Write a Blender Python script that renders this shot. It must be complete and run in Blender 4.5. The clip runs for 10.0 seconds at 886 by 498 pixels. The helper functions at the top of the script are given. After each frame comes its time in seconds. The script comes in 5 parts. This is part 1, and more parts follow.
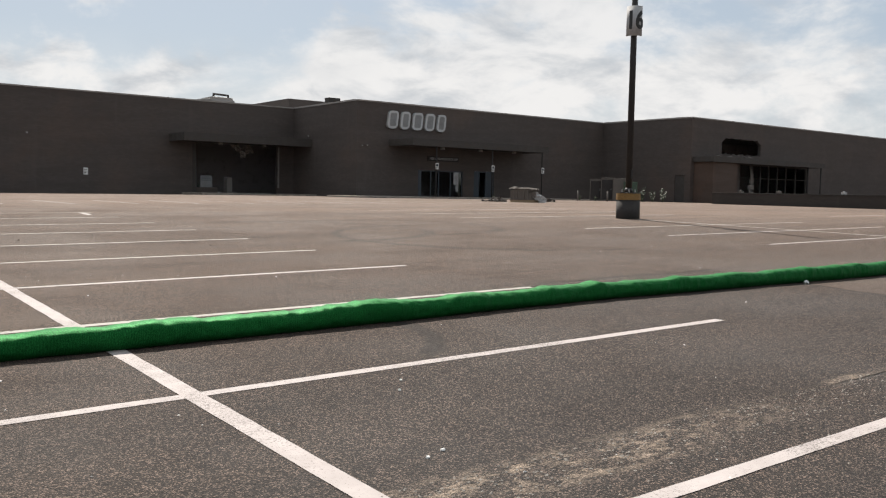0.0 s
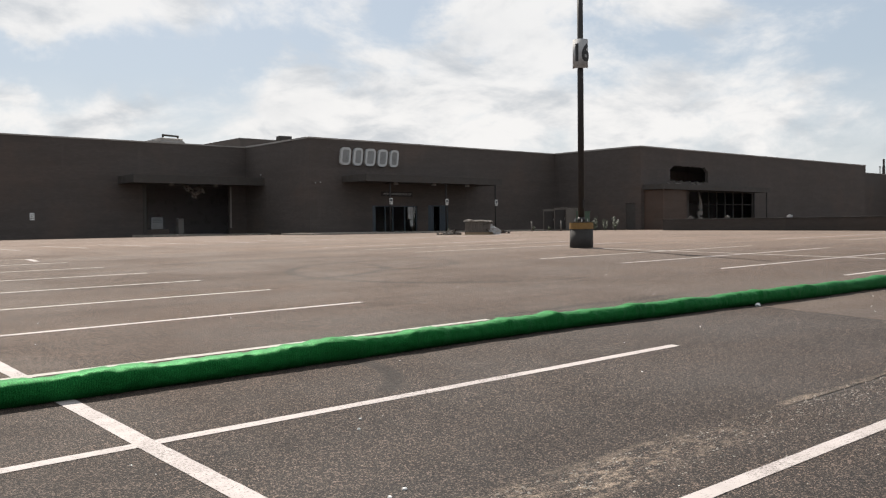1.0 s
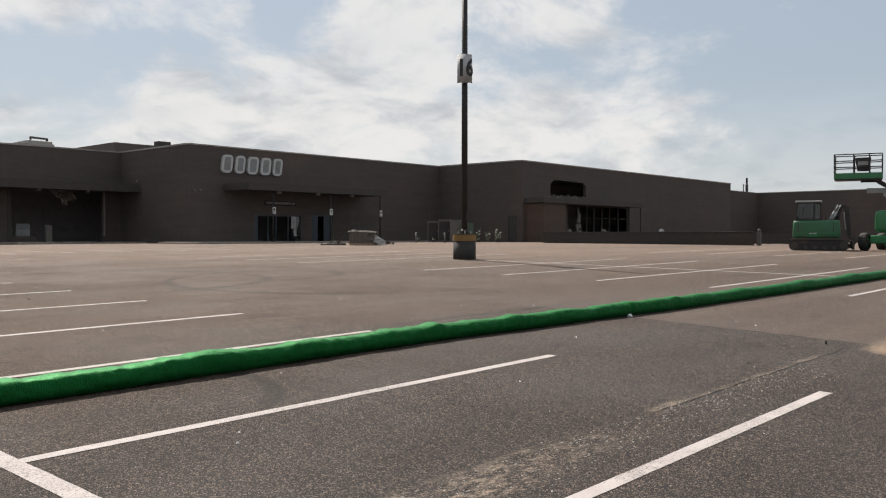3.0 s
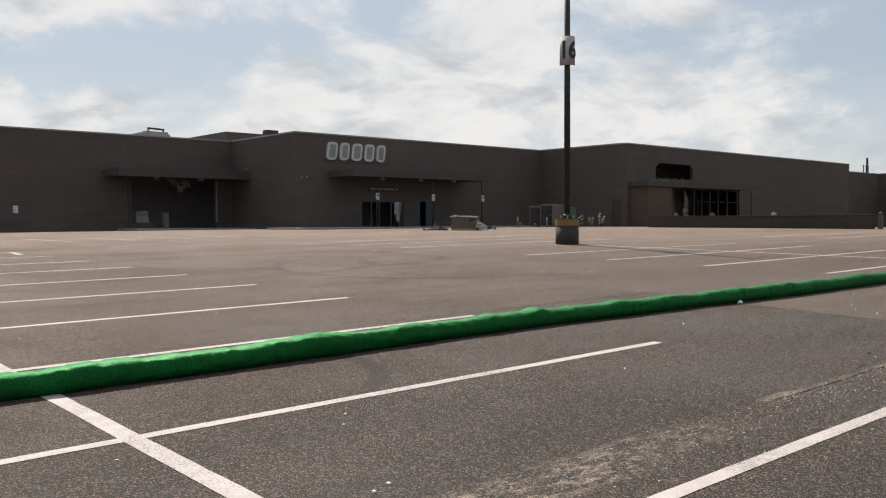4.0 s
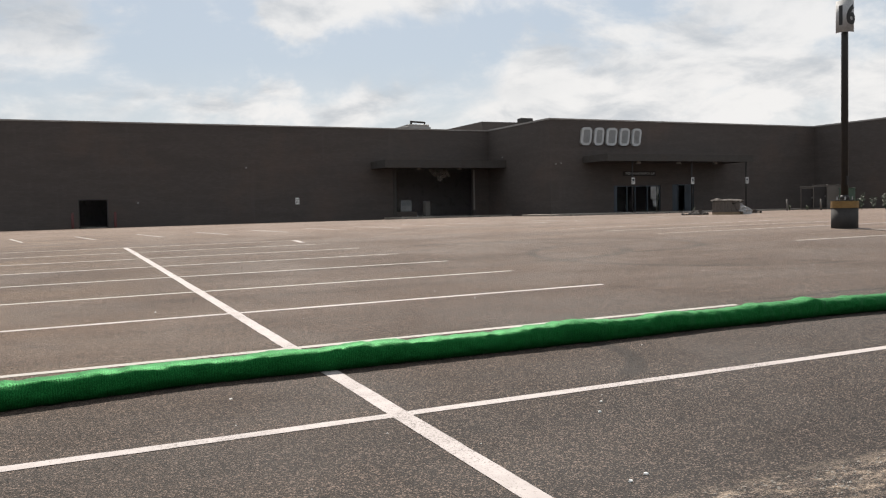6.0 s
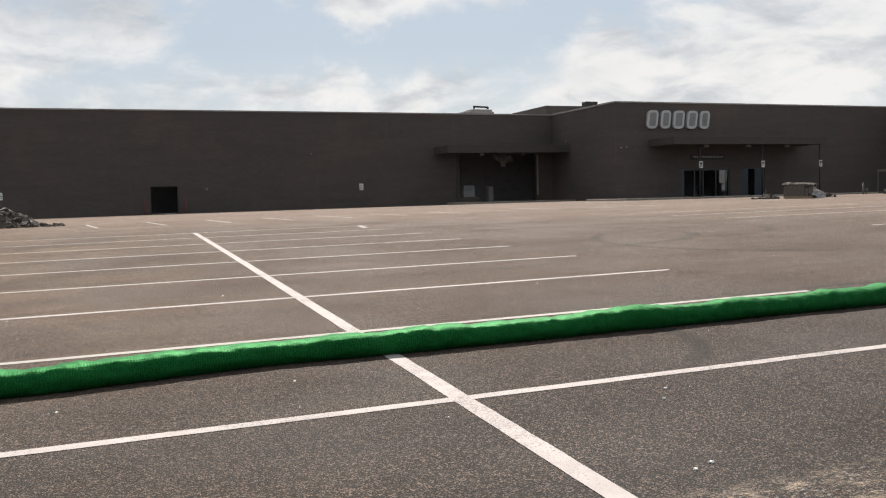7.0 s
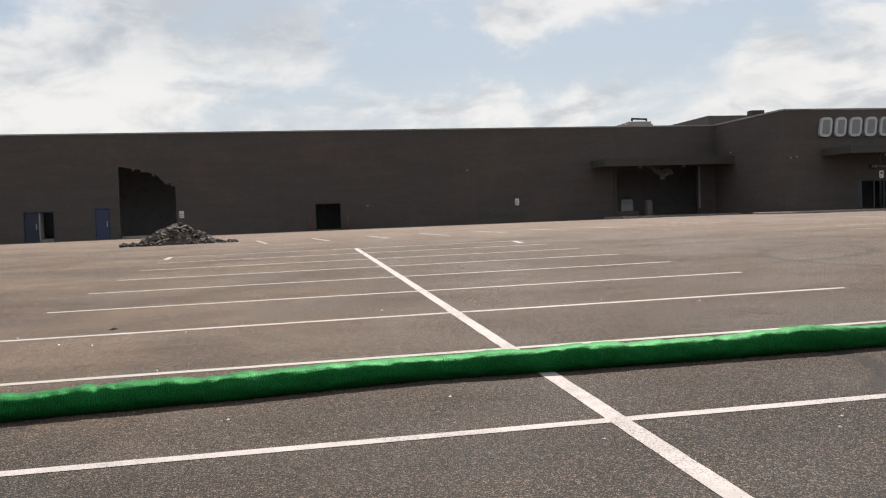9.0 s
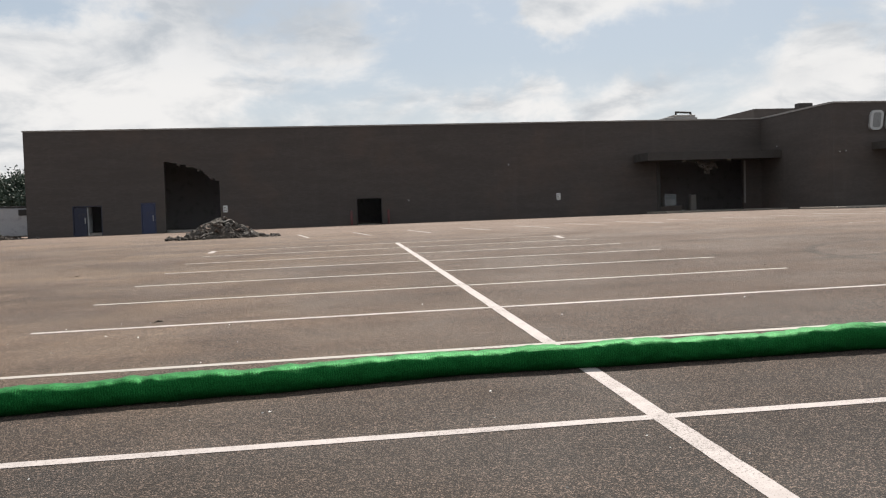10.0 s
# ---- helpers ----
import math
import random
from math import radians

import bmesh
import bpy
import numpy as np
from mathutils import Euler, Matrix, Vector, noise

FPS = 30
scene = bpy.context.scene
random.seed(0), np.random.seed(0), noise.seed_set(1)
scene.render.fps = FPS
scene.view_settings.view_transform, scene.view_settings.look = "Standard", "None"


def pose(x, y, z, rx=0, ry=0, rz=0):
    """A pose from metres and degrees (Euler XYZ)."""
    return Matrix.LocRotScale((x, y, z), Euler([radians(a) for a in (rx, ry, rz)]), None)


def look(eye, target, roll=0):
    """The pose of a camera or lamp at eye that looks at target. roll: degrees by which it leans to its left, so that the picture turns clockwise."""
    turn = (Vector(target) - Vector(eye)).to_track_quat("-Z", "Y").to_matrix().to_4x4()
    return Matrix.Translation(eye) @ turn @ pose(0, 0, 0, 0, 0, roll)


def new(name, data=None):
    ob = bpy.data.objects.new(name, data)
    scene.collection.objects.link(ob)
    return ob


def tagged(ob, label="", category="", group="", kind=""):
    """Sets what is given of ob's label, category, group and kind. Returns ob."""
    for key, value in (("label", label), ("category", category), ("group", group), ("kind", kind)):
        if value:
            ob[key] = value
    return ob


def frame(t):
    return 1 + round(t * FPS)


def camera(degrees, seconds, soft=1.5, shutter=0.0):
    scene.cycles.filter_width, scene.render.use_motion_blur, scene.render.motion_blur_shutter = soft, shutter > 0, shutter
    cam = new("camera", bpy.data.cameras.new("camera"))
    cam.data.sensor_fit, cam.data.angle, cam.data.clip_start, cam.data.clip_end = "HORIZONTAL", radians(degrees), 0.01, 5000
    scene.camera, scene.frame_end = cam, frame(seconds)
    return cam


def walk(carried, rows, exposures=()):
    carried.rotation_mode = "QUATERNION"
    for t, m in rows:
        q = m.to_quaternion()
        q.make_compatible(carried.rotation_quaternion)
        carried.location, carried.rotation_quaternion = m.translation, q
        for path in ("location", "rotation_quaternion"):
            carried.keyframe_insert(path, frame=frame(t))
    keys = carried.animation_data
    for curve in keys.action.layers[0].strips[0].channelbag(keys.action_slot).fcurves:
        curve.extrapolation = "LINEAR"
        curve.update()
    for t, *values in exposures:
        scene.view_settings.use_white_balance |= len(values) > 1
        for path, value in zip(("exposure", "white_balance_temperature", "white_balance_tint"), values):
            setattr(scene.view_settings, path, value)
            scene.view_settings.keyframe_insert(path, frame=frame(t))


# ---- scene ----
# camera and its path
cam = camera(54.48, 10.0, soft=1.2)
PATH = [
    (0, pose(0, 0, 1.436, 86.222, -1.148, -36.984)),
    (0.5, pose(0.019, 0.018, 1.433, 86.906, -0.523, -37.103)),
    (1, pose(0.016, 0.009, 1.441, 88.498, 0.605, -39.985)),
    (1.5, pose(0.025, 0.001, 1.443, 88.876, 0.362, -44.571)),
    (2, pose(0.019, -0.009, 1.444, 89.289, -0.097, -47.440)),
    (2.2, pose(0.011, -0.008, 1.446, 89.343, -0.168, -48.069)),
    (3.3, pose(-0.022, -0.057, 1.456, 88.903, 0.182, -46.968)),
    (3.5, pose(-0.007, -0.011, 1.447, 88.614, 0.196, -45.210)),
    (4, pose(-0.011, -0.033, 1.454, 88.185, 0.222, -40.883)),
    (4.5, pose(-0.015, -0.041, 1.454, 88.157, 0.336, -37.538)),
    (5, pose(-0.02, -0.045, 1.456, 87.774, 0.083, -33.281)),
    (5.5, pose(-0.018, -0.036, 1.455, 87.851, 0.247, -28.958)),
    (6, pose(-0.032, -0.06, 1.464, 87.459, 1.148, -24.081)),
    (7.3, pose(-0.005, -0.038, 1.453, 86.402, 1.592, -18.233)),
    (7.5, pose(-0.002, -0.034, 1.457, 86.497, 1.942, -16.601)),
    (8, pose(-0.005, -0.033, 1.459, 87.066, 2.480, -12.835)),
    (8.5, pose(-0.005, -0.032, 1.459, 87.717, 2.341, -10.948)),
    (9, pose(-0.003, -0.035, 1.467, 87.854, 1.829, -9.545)),
    (9.5, pose(0.001, -0.027, 1.465, 87.826, 1.746, -8.046)),
    (10, pose(0.003, -0.015, 1.463, 87.582, 1.771, -6.825)),
]
walk(cam, PATH, [(0, 0.75), (0.5, 0.75), (1, 0.82), (2.2, 0.82), (3.3, 0.62), (3.6, 0.64), (4.3, 0.74), (6, 0.77), (8, 0.78), (10, 0.76)])

# world, sun and exposure
SUN_AZ, SUN_EL = radians(18.0), radians(50.0)
sun_dir = Vector((math.sin(SUN_AZ) * math.cos(SUN_EL), math.cos(SUN_AZ) * math.cos(SUN_EL), math.sin(SUN_EL)))
sun_data = bpy.data.lights.new("sun", "SUN")
sun_data.energy, sun_data.angle, sun_data.color = 4.4, radians(0.6), (1.0, 0.93, 0.84)
sun = new("sun", sun_data)
sun.matrix_world = look(sun_dir * 300, (0, 0, 0))

world = bpy.data.worlds.new("sky")
scene.world = world
world.use_nodes = True
wn = world.node_tree
wn.nodes.clear()


def wnode(kind, **values):
    n = wn.nodes.new(kind)
    for k, v in values.items():
        n.inputs[k].default_value = v
    return n


def wmath(op, a, b=None, c=None):
    n = wn.nodes.new("ShaderNodeMath")
    n.operation = op
    for k, v in enumerate((a, b, c)):
        if v is None:
            continue
        if isinstance(v, (int, float)):
            n.inputs[k].default_value = v
        else:
            wn.links.new(v, n.inputs[k])
    return n.outputs[0]


sky = wn.nodes.new("ShaderNodeTexSky")
sky.sky_type, sky.sun_disc = "NISHITA", False
sky.sun_elevation, sky.sun_rotation = SUN_EL, SUN_AZ
sky.air_density, sky.dust_density, sky.ozone_density = 1.0, 1.6, 1.0
co = wn.nodes.new("ShaderNodeTexCoord")
sep = wn.nodes.new("ShaderNodeSeparateXYZ")
wn.links.new(co.outputs["Generated"], sep.inputs[0])
up = wmath("ADD", wmath("MAXIMUM", sep.outputs["Z"], 0.0), 0.30)
flat = wn.nodes.new("ShaderNodeCombineXYZ")
wn.links.new(wmath("DIVIDE", sep.outputs["X"], up), flat.inputs["X"])
wn.links.new(wmath("DIVIDE", sep.outputs["Y"], up), flat.inputs["Y"])


def wnoise(scale, detail, rough, dist, lo, hi, shift=0.0):
    m = wn.nodes.new("ShaderNodeMapping")
    m.inputs["Location"].default_value = (shift, shift * 0.7, 0)
    wn.links.new(flat.outputs[0], m.inputs[0])
    n = wnode("ShaderNodeTexNoise", Scale=scale, Detail=detail, Roughness=rough, Distortion=dist)
    wn.links.new(m.outputs[0], n.inputs["Vector"])
    r = wn.nodes.new("ShaderNodeMapRange")
    r.interpolation_type = "SMOOTHSTEP"
    r.inputs["From Min"].default_value, r.inputs["From Max"].default_value = lo, hi
    wn.links.new(n.outputs["Fac"], r.inputs["Value"])
    return r.outputs[0]


# cloud banks and clear gaps, by bearing and height in degrees, on top of free noise
warp = wnode("ShaderNodeTexNoise", Scale=9.0, Detail=5.0, Roughness=0.6)
wn.links.new(co.outputs["Generated"], warp.inputs["Vector"])
wsep = wn.nodes.new("ShaderNodeSeparateColor")
wn.links.new(warp.outputs["Color"], wsep.inputs[0])
bearing = wmath("MULTIPLY", wmath("ARCTAN2", sep.outputs["X"], sep.outputs["Y"]), 57.2958)
height = wmath("MULTIPLY", wmath("ARCSINE", sep.outputs["Z"]), 57.2958)
bearing = wmath("MULTIPLY_ADD", wmath("SUBTRACT", wsep.outputs[0], 0.5), 11.0, bearing)
height = wmath("MULTIPLY_ADD", wmath("SUBTRACT", wsep.outputs[1], 0.5), 6.0, height)


def bank(az, el, wide_az, wide_el, amount):
    a = wmath("DIVIDE", wmath("SUBTRACT", bearing, az), wide_az)
    b = wmath("DIVIDE", wmath("SUBTRACT", height, el), wide_el)
    d = wmath("ADD", wmath("MULTIPLY", a, a), wmath("MULTIPLY", b, b))
    return wmath("MULTIPLY", wmath("EXPONENT", wmath("MULTIPLY", d, -1.0)), amount)


def banks(rows):
    total = bank(*rows[0])
    for row in rows[1:]:
        total = wmath("ADD", total, bank(*row))
    return total


stretch = wn.nodes.new("ShaderNodeMapping")
stretch.inputs["Scale"].default_value = (1.0, 1.0, 1.9)
stretch.inputs["Location"].default_value = (3.1, 1.4, 0.6)
wn.links.new(co.outputs["Generated"], stretch.inputs[0])
free = wnode("ShaderNodeTexNoise", Scale=5.2, Detail=10.0, Roughness=0.60, Distortion=0.25)
wn.links.new(stretch.outputs[0], free.inputs["Vector"])
field = wmath("ADD", free.outputs["Fac"], banks((
    (31, 9.6, 6.5, 4.2, 0.16), (44.5, 10.6, 5.5, 4.0, 0.17), (54, 13.8, 4.5, 1.7, 0.20), (59, 6.3, 3.2, 0.9, 0.10),
    (14, 12.9, 1.7, 1.0, 0.24), (-16, 8.8, 8.0, 4.0, 0.20), (14, 7.2, 9.0, 1.3, 0.12), (50, 7.5, 6.0, 2.5, 0.10),
    (27.3, 12.3, 2.0, 0.9, -0.20), (20, 10.2, 4.5, 1.9, -0.24), (37, 15.0, 2.6, 1.4, -0.20), (72, 11, 9.0, 9.0, -0.22),
    (9.5, 10.6, 6.0, 1.8, -0.22), (42.5, 11.2, 1.5, 0.9, -0.16), (-13, 12.6, 1.8, 1.0, -0.14), (3.5, 12.8, 3.0, 1.0, -0.12))))
edge = wn.nodes.new("ShaderNodeMapRange")
edge.interpolation_type = "SMOOTHSTEP"
edge.inputs["From Min"].default_value, edge.inputs["From Max"].default_value = 0.41, 0.62
wn.links.new(field, edge.inputs["Value"])
haze = wn.nodes.new("ShaderNodeMapRange")
haze.inputs["From Min"].default_value, haze.inputs["From Max"].default_value = 0.17, 0.02
haze.inputs["To Max"].default_value = 0.55
wn.links.new(sep.outputs["Z"], haze.inputs["Value"])
cover = wmath("MINIMUM", wmath("ADD", wmath("MULTIPLY", edge.outputs[0], 0.92), haze.outputs[0]), 1.0)
gloom = banks(((-4, 13.4, 8.0, 2.4, 1.1), (1.5, 10.6, 3.0, 1.2, 0.45), (41, 13.0, 4.0, 1.0, 0.25), (28, 8.2, 4.0, 1.0, 0.25)))
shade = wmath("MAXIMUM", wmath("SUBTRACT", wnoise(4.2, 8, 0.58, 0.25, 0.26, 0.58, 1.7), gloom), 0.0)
cloud = wn.nodes.new("ShaderNodeMix")
cloud.data_type = "RGBA"
cloud.inputs["A"].default_value, cloud.inputs["B"].default_value = (4.6, 4.85, 5.15, 1), (7.5, 7.4, 7.3, 1)
wn.links.new(shade, cloud.inputs["Factor"])
air = wn.nodes.new("ShaderNodeMix")
air.data_type = "RGBA"
wn.links.new(cover, air.inputs["Factor"])
deep = wn.nodes.new("ShaderNodeMix")
deep.data_type, deep.blend_type = "RGBA", "MULTIPLY"
deep.inputs["Factor"].default_value = 1.0
deep.inputs["B"].default_value = (0.78, 0.77, 0.78, 1)
wn.links.new(sky.outputs[0], deep.inputs["A"])
veil = wn.nodes.new("ShaderNodeMix")
veil.data_type = "RGBA"
veil.inputs["Factor"].default_value = 0.65
veil.inputs["B"].default_value = (4.5, 5.15, 5.75, 1)
wn.links.new(deep.outputs["Result"], veil.inputs["A"])
wn.links.new(veil.outputs["Result"], air.inputs["A"])
wn.links.new(cloud.outputs["Result"], air.inputs["B"])
bg = wnode("ShaderNodeBackground", Strength=0.070)
wn.links.new(air.outputs["Result"], bg.inputs["Color"])
wout = wn.nodes.new("ShaderNodeOutputWorld")
wn.links.new(bg.outputs[0], wout.inputs[0])

# materials


class Mat:
    """A small builder of node materials; coordinates are the object's, in metres."""

    def __init__(self, name, rough=0.7, metal=0.0, spec=0.4):
        self.m = bpy.data.materials.new(name)
        self.m.use_nodes = True
        self.t = self.m.node_tree
        self.b = self.t.nodes["Principled BSDF"]
        self.b.inputs["Roughness"].default_value = rough
        self.b.inputs["Metallic"].default_value = metal
        self.b.inputs["Specular IOR Level"].default_value = spec
        self.co = self.t.nodes.new("ShaderNodeTexCoord").outputs["Object"]

    def put(self, v, socket):
        if isinstance(v, bpy.types.NodeSocket):
            self.t.links.new(v, socket)
        elif isinstance(v, (tuple, list)) and len(v) == 3 and socket.type == "RGBA":
            socket.default_value = (*v, 1)
        else:
            socket.default_value = v

    def math(self, op, a, b=None, c=None):
        n = self.t.nodes.new("ShaderNodeMath")
        n.operation = op
        for k, v in enumerate((a, b, c)):
            if v is not None:
                self.put(v, n.inputs[k])
        return n.outputs[0]

    def scaled(self, sx, sy, sz, shift=(0, 0, 0)):
        n = self.t.nodes.new("ShaderNodeMapping")
        n.inputs["Scale"].default_value = (sx, sy, sz)
        n.inputs["Location"].default_value = shift
        self.t.links.new(self.co, n.inputs[0])
        return n.outputs[0]

    def noise(self, scale, detail=4, rough=0.55, dist=0.0, vec=None):
        n = self.t.nodes.new("ShaderNodeTexNoise")
        n.inputs["Scale"].default_value, n.inputs["Detail"].default_value = scale, detail
        n.inputs["Roughness"].default_value, n.inputs["Distortion"].default_value = rough, dist
        self.t.links.new(vec or self.co, n.inputs["Vector"])
        return n.outputs["Fac"]

    def span(self, v, lo, hi, a=0.0, b=1.0):
        n = self.t.nodes.new("ShaderNodeMapRange")
        n.interpolation_type = "SMOOTHSTEP"
        for k, x in zip(("From Min", "From Max", "To Min", "To Max"), (lo, hi, a, b)):
            n.inputs[k].default_value = x
        self.t.links.new(v, n.inputs["Value"])
        return n.outputs[0]

    def mix(self, f, a, b, blend="MIX"):
        n = self.t.nodes.new("ShaderNodeMix")
        n.data_type, n.blend_type = "RGBA", blend
        self.put(f, n.inputs["Factor"])
        self.put(a, n.inputs["A"])
        self.put(b, n.inputs["B"])
        return n.outputs["Result"]

    def color(self, v):
        self.put(v, self.b.inputs["Base Color"])
        return self

    def rough(self, v):
        self.put(v, self.b.inputs["Roughness"])
        return self

    def bump(self, h, strength=0.4, dist=0.01):
        n = self.t.nodes.new("ShaderNodeBump")
        n.inputs["Strength"].default_value, n.inputs["Distance"].default_value = strength, dist
        self.t.links.new(h, n.inputs["Height"])
        self.t.links.new(n.outputs[0], self.b.inputs["Normal"])
        return self

    def xyz(self):
        n = self.t.nodes.new("ShaderNodeSeparateXYZ")
        self.t.links.new(self.co, n.inputs[0])
        return n.outputs


def plain(name, c, rough=0.6, metal=0.0, grain=30.0, vary=0.3, dirt=0.35, bump=0.15):
    """A painted, cast or sheet surface with fine grain, blotches and a little dirt."""
    k = Mat(name, rough, metal)
    fine, blot = k.noise(grain, 5), k.noise(1.7, 6, 0.6)
    col = k.mix(k.span(fine, 0.3, 0.7), tuple(x * (1 - vary * 0.5) for x in c), tuple(min(1, x * (1 + vary * 0.5)) for x in c))
    col = k.mix(k.span(blot, 0.52, 0.72, 0, dirt), col, (0.09, 0.075, 0.06))
    k.color(col).rough(k.span(blot, 0.3, 0.7, max(0.05, rough - 0.12), min(1, rough + 0.15)))
    if bump:
        k.bump(fine, bump, 0.004)
    return k.m


def brick_mat(name, c1, c2, mortar, bw=0.30, bh=0.10):
    k = Mat(name, 0.9, spec=0.25)
    x = k.xyz()
    v = k.t.nodes.new("ShaderNodeCombineXYZ")
    k.t.links.new(k.math("ADD", x["X"], x["Y"]), v.inputs["X"])
    k.t.links.new(x["Z"], v.inputs["Y"])
    b = k.t.nodes.new("ShaderNodeTexBrick")
    k.t.links.new(v.outputs[0], b.inputs["Vector"])
    b.inputs["Scale"].default_value = 1.0
    b.inputs["Brick Width"].default_value, b.inputs["Row Height"].default_value = bw, bh
    b.inputs["Mortar Size"].default_value = 0.006
    k.put(c1, b.inputs["Color1"])
    k.put(c2, b.inputs["Color2"])
    k.put(mortar, b.inputs["Mortar"])
    bands = k.noise(0.9, 5, 0.6, 0.2, k.scaled(0.35, 0.35, 2.4))
    streak = k.noise(1.0, 6, 0.65, 0.0, k.scaled(1.3, 1.3, 0.12))
    patch = k.noise(0.22, 5, 0.6)
    col = k.mix(k.span(bands, 0.35, 0.7, 0, 0.55), b.outputs["Color"], tuple(a * 0.72 for a in c1))
    col = k.mix(k.span(streak, 0.55, 0.8, 0, 0.4), col, tuple(a * 1.5 for a in c2))
    col = k.mix(k.span(patch, 0.48, 0.68, 0, 0.28), col, (c1[0] * 1.4, c1[1] * 1.15, c1[2] * 0.98))
    k.color(col)
    k.bump(k.math("ADD", k.math("MULTIPLY", b.outputs["Fac"], -1.0), k.math("MULTIPLY", k.noise(25, 5), 0.7)), 0.5, 0.012)
    return k.m


M_BRICK = brick_mat("brown brick", (0.094, 0.080, 0.073), (0.079, 0.068, 0.063), (0.075, 0.066, 0.061))
M_BRICK_DARK = brick_mat("low wall dark brick", (0.06, 0.052, 0.047), (0.05, 0.044, 0.04), (0.05, 0.045, 0.042))
M_BRICK_RED = brick_mat("loose red brick", (0.098, 0.070, 0.056), (0.086, 0.061, 0.05), (0.1, 0.085, 0.075), 0.2, 0.07)
M_BRICK_OLD = plain("dusty salvaged brick", (0.12, 0.103, 0.09), 0.92, 0, 20, 0.5, 0.4, 0.3)
M_COPING = plain("weathered coping metal", (0.26, 0.24, 0.22), 0.5, 0.2)
M_ROOF = plain("roof membrane", (0.25, 0.24, 0.23), 0.9)
M_CANOPY = plain("dark brown canopy metal", (0.055, 0.050, 0.046), 0.85, 0.0)
M_CEIL = plain("pale plaster of added inner walls", (0.44, 0.43, 0.43), 0.9)
M_CONC = plain("concrete", (0.28, 0.255, 0.225), 0.9, 0, 45, 0.4, 0.4, 0.3)
M_KERB = plain("dusty kerb concrete", (0.3, 0.26, 0.22), 0.9, 0, 45, 0.4, 0.3, 0.3)
M_STEEL_DARK = plain("dark bronze painted steel", (0.02, 0.018, 0.0175), 0.6, 0.0)
M_STEEL = plain("galvanised steel", (0.34, 0.34, 0.34), 0.45, 0.7)
M_BLUE = plain("blue door paint", (0.032, 0.04, 0.085), 0.55)
M_NAVY = plain("dull navy door paint", (0.022, 0.025, 0.045), 0.6)
M_TEAL = plain("blue grey aluminium", (0.05, 0.063, 0.077), 0.45, 0.4)
M_WHITE = plain("white sign paint", (0.68, 0.68, 0.66), 0.55)
M_GREYSIGN = plain("aged sign white", (0.36, 0.36, 0.36), 0.6)
M_SILVER = plain("pale sign rim", (0.42, 0.43, 0.43), 0.5, 0.0, 30, 0.2, 0.25)
M_BLOCK = plain("weathered sign grey", (0.20, 0.205, 0.205), 0.6, 0.0)
M_BLACK = plain("black paint", (0.02, 0.02, 0.02), 0.5)
M_YELLOW = plain("faded yellow paint", (0.19, 0.11, 0.035), 0.8, 0, 30, 0.5, 0.7)
M_BASE = plain("dark painted concrete", (0.034, 0.031, 0.029), 0.85, 0, 40, 0.5, 0.5, 0.35)
M_GREEN_DULL = plain("dusty machine green paint", (0.028, 0.105, 0.05), 0.5, 0.0, 60, 0.2, 0.45, 0.05)
M_GREEN = plain("machine green paint", (0.03, 0.15, 0.06), 0.38, 0.0, 60, 0.15, 0.3, 0.05)
# darker copy of the machine green, with shade put into its colour
M_GREEN_DARK = plain("shaded machine green", (0.015, 0.13, 0.045), 0.5, 0.0, 60, 0.2, 0.45, 0.05)
M_RUBBER = plain("tyre rubber", (0.028, 0.026, 0.025), 0.85, 0, 50, 0.4, 0.5, 0.3)
M_TRACK = plain("dirty track steel", (0.06, 0.052, 0.045), 0.8, 0.2, 40, 0.5, 0.5, 0.3)
M_GREYARM = plain("grey machine paint", (0.28, 0.29, 0.29), 0.5)
M_RUBBLE = plain("rubble dust", (0.055, 0.045, 0.037), 0.95, 0, 14, 0.7, 0.5, 0.5)
M_SLAB = plain("broken concrete slab", (0.095, 0.085, 0.076), 0.95, 0, 25, 0.5, 0.35, 0.4)
M_CABINET = plain("utility cabinet paint", (0.11, 0.1, 0.09), 0.6)
M_CABINET_GREEN = plain("transformer green paint", (0.05, 0.085, 0.06), 0.6)
M_RED = plain("faded red paint", (0.10, 0.03, 0.03), 0.6)
M_WRAP = plain("clear plastic wrap", (0.3, 0.29, 0.28), 0.3)
M_WOOD = plain("pallet wood", (0.3, 0.22, 0.14), 0.85)
M_TARP = plain("torn ceiling board", (0.2, 0.185, 0.17), 0.9)
M_TRAILER = plain("white trailer paint", (0.34, 0.35, 0.37), 0.5)
M_BARK = plain("bark", (0.1, 0.075, 0.055), 0.9)
k = Mat("leaves", 0.6)
geo = k.t.nodes.new("ShaderNodeNewGeometry")
k.color(k.mix(geo.outputs["Random Per Island"], (0.028, 0.048, 0.034), (0.046, 0.07, 0.046)))
M_LEAF = k.m
k = Mat("weed leaves", 0.6)
geo = k.t.nodes.new("ShaderNodeNewGeometry")
k.color(k.mix(geo.outputs["Random Per Island"], (0.012, 0.024, 0.008), (0.04, 0.052, 0.02)))
M_WEED = k.m
k = Mat("glass", 0.06, spec=0.5)
k.b.inputs["Transmission Weight"].default_value = 1.0
k.color((0.25, 0.28, 0.28))
M_GLASS = k.m

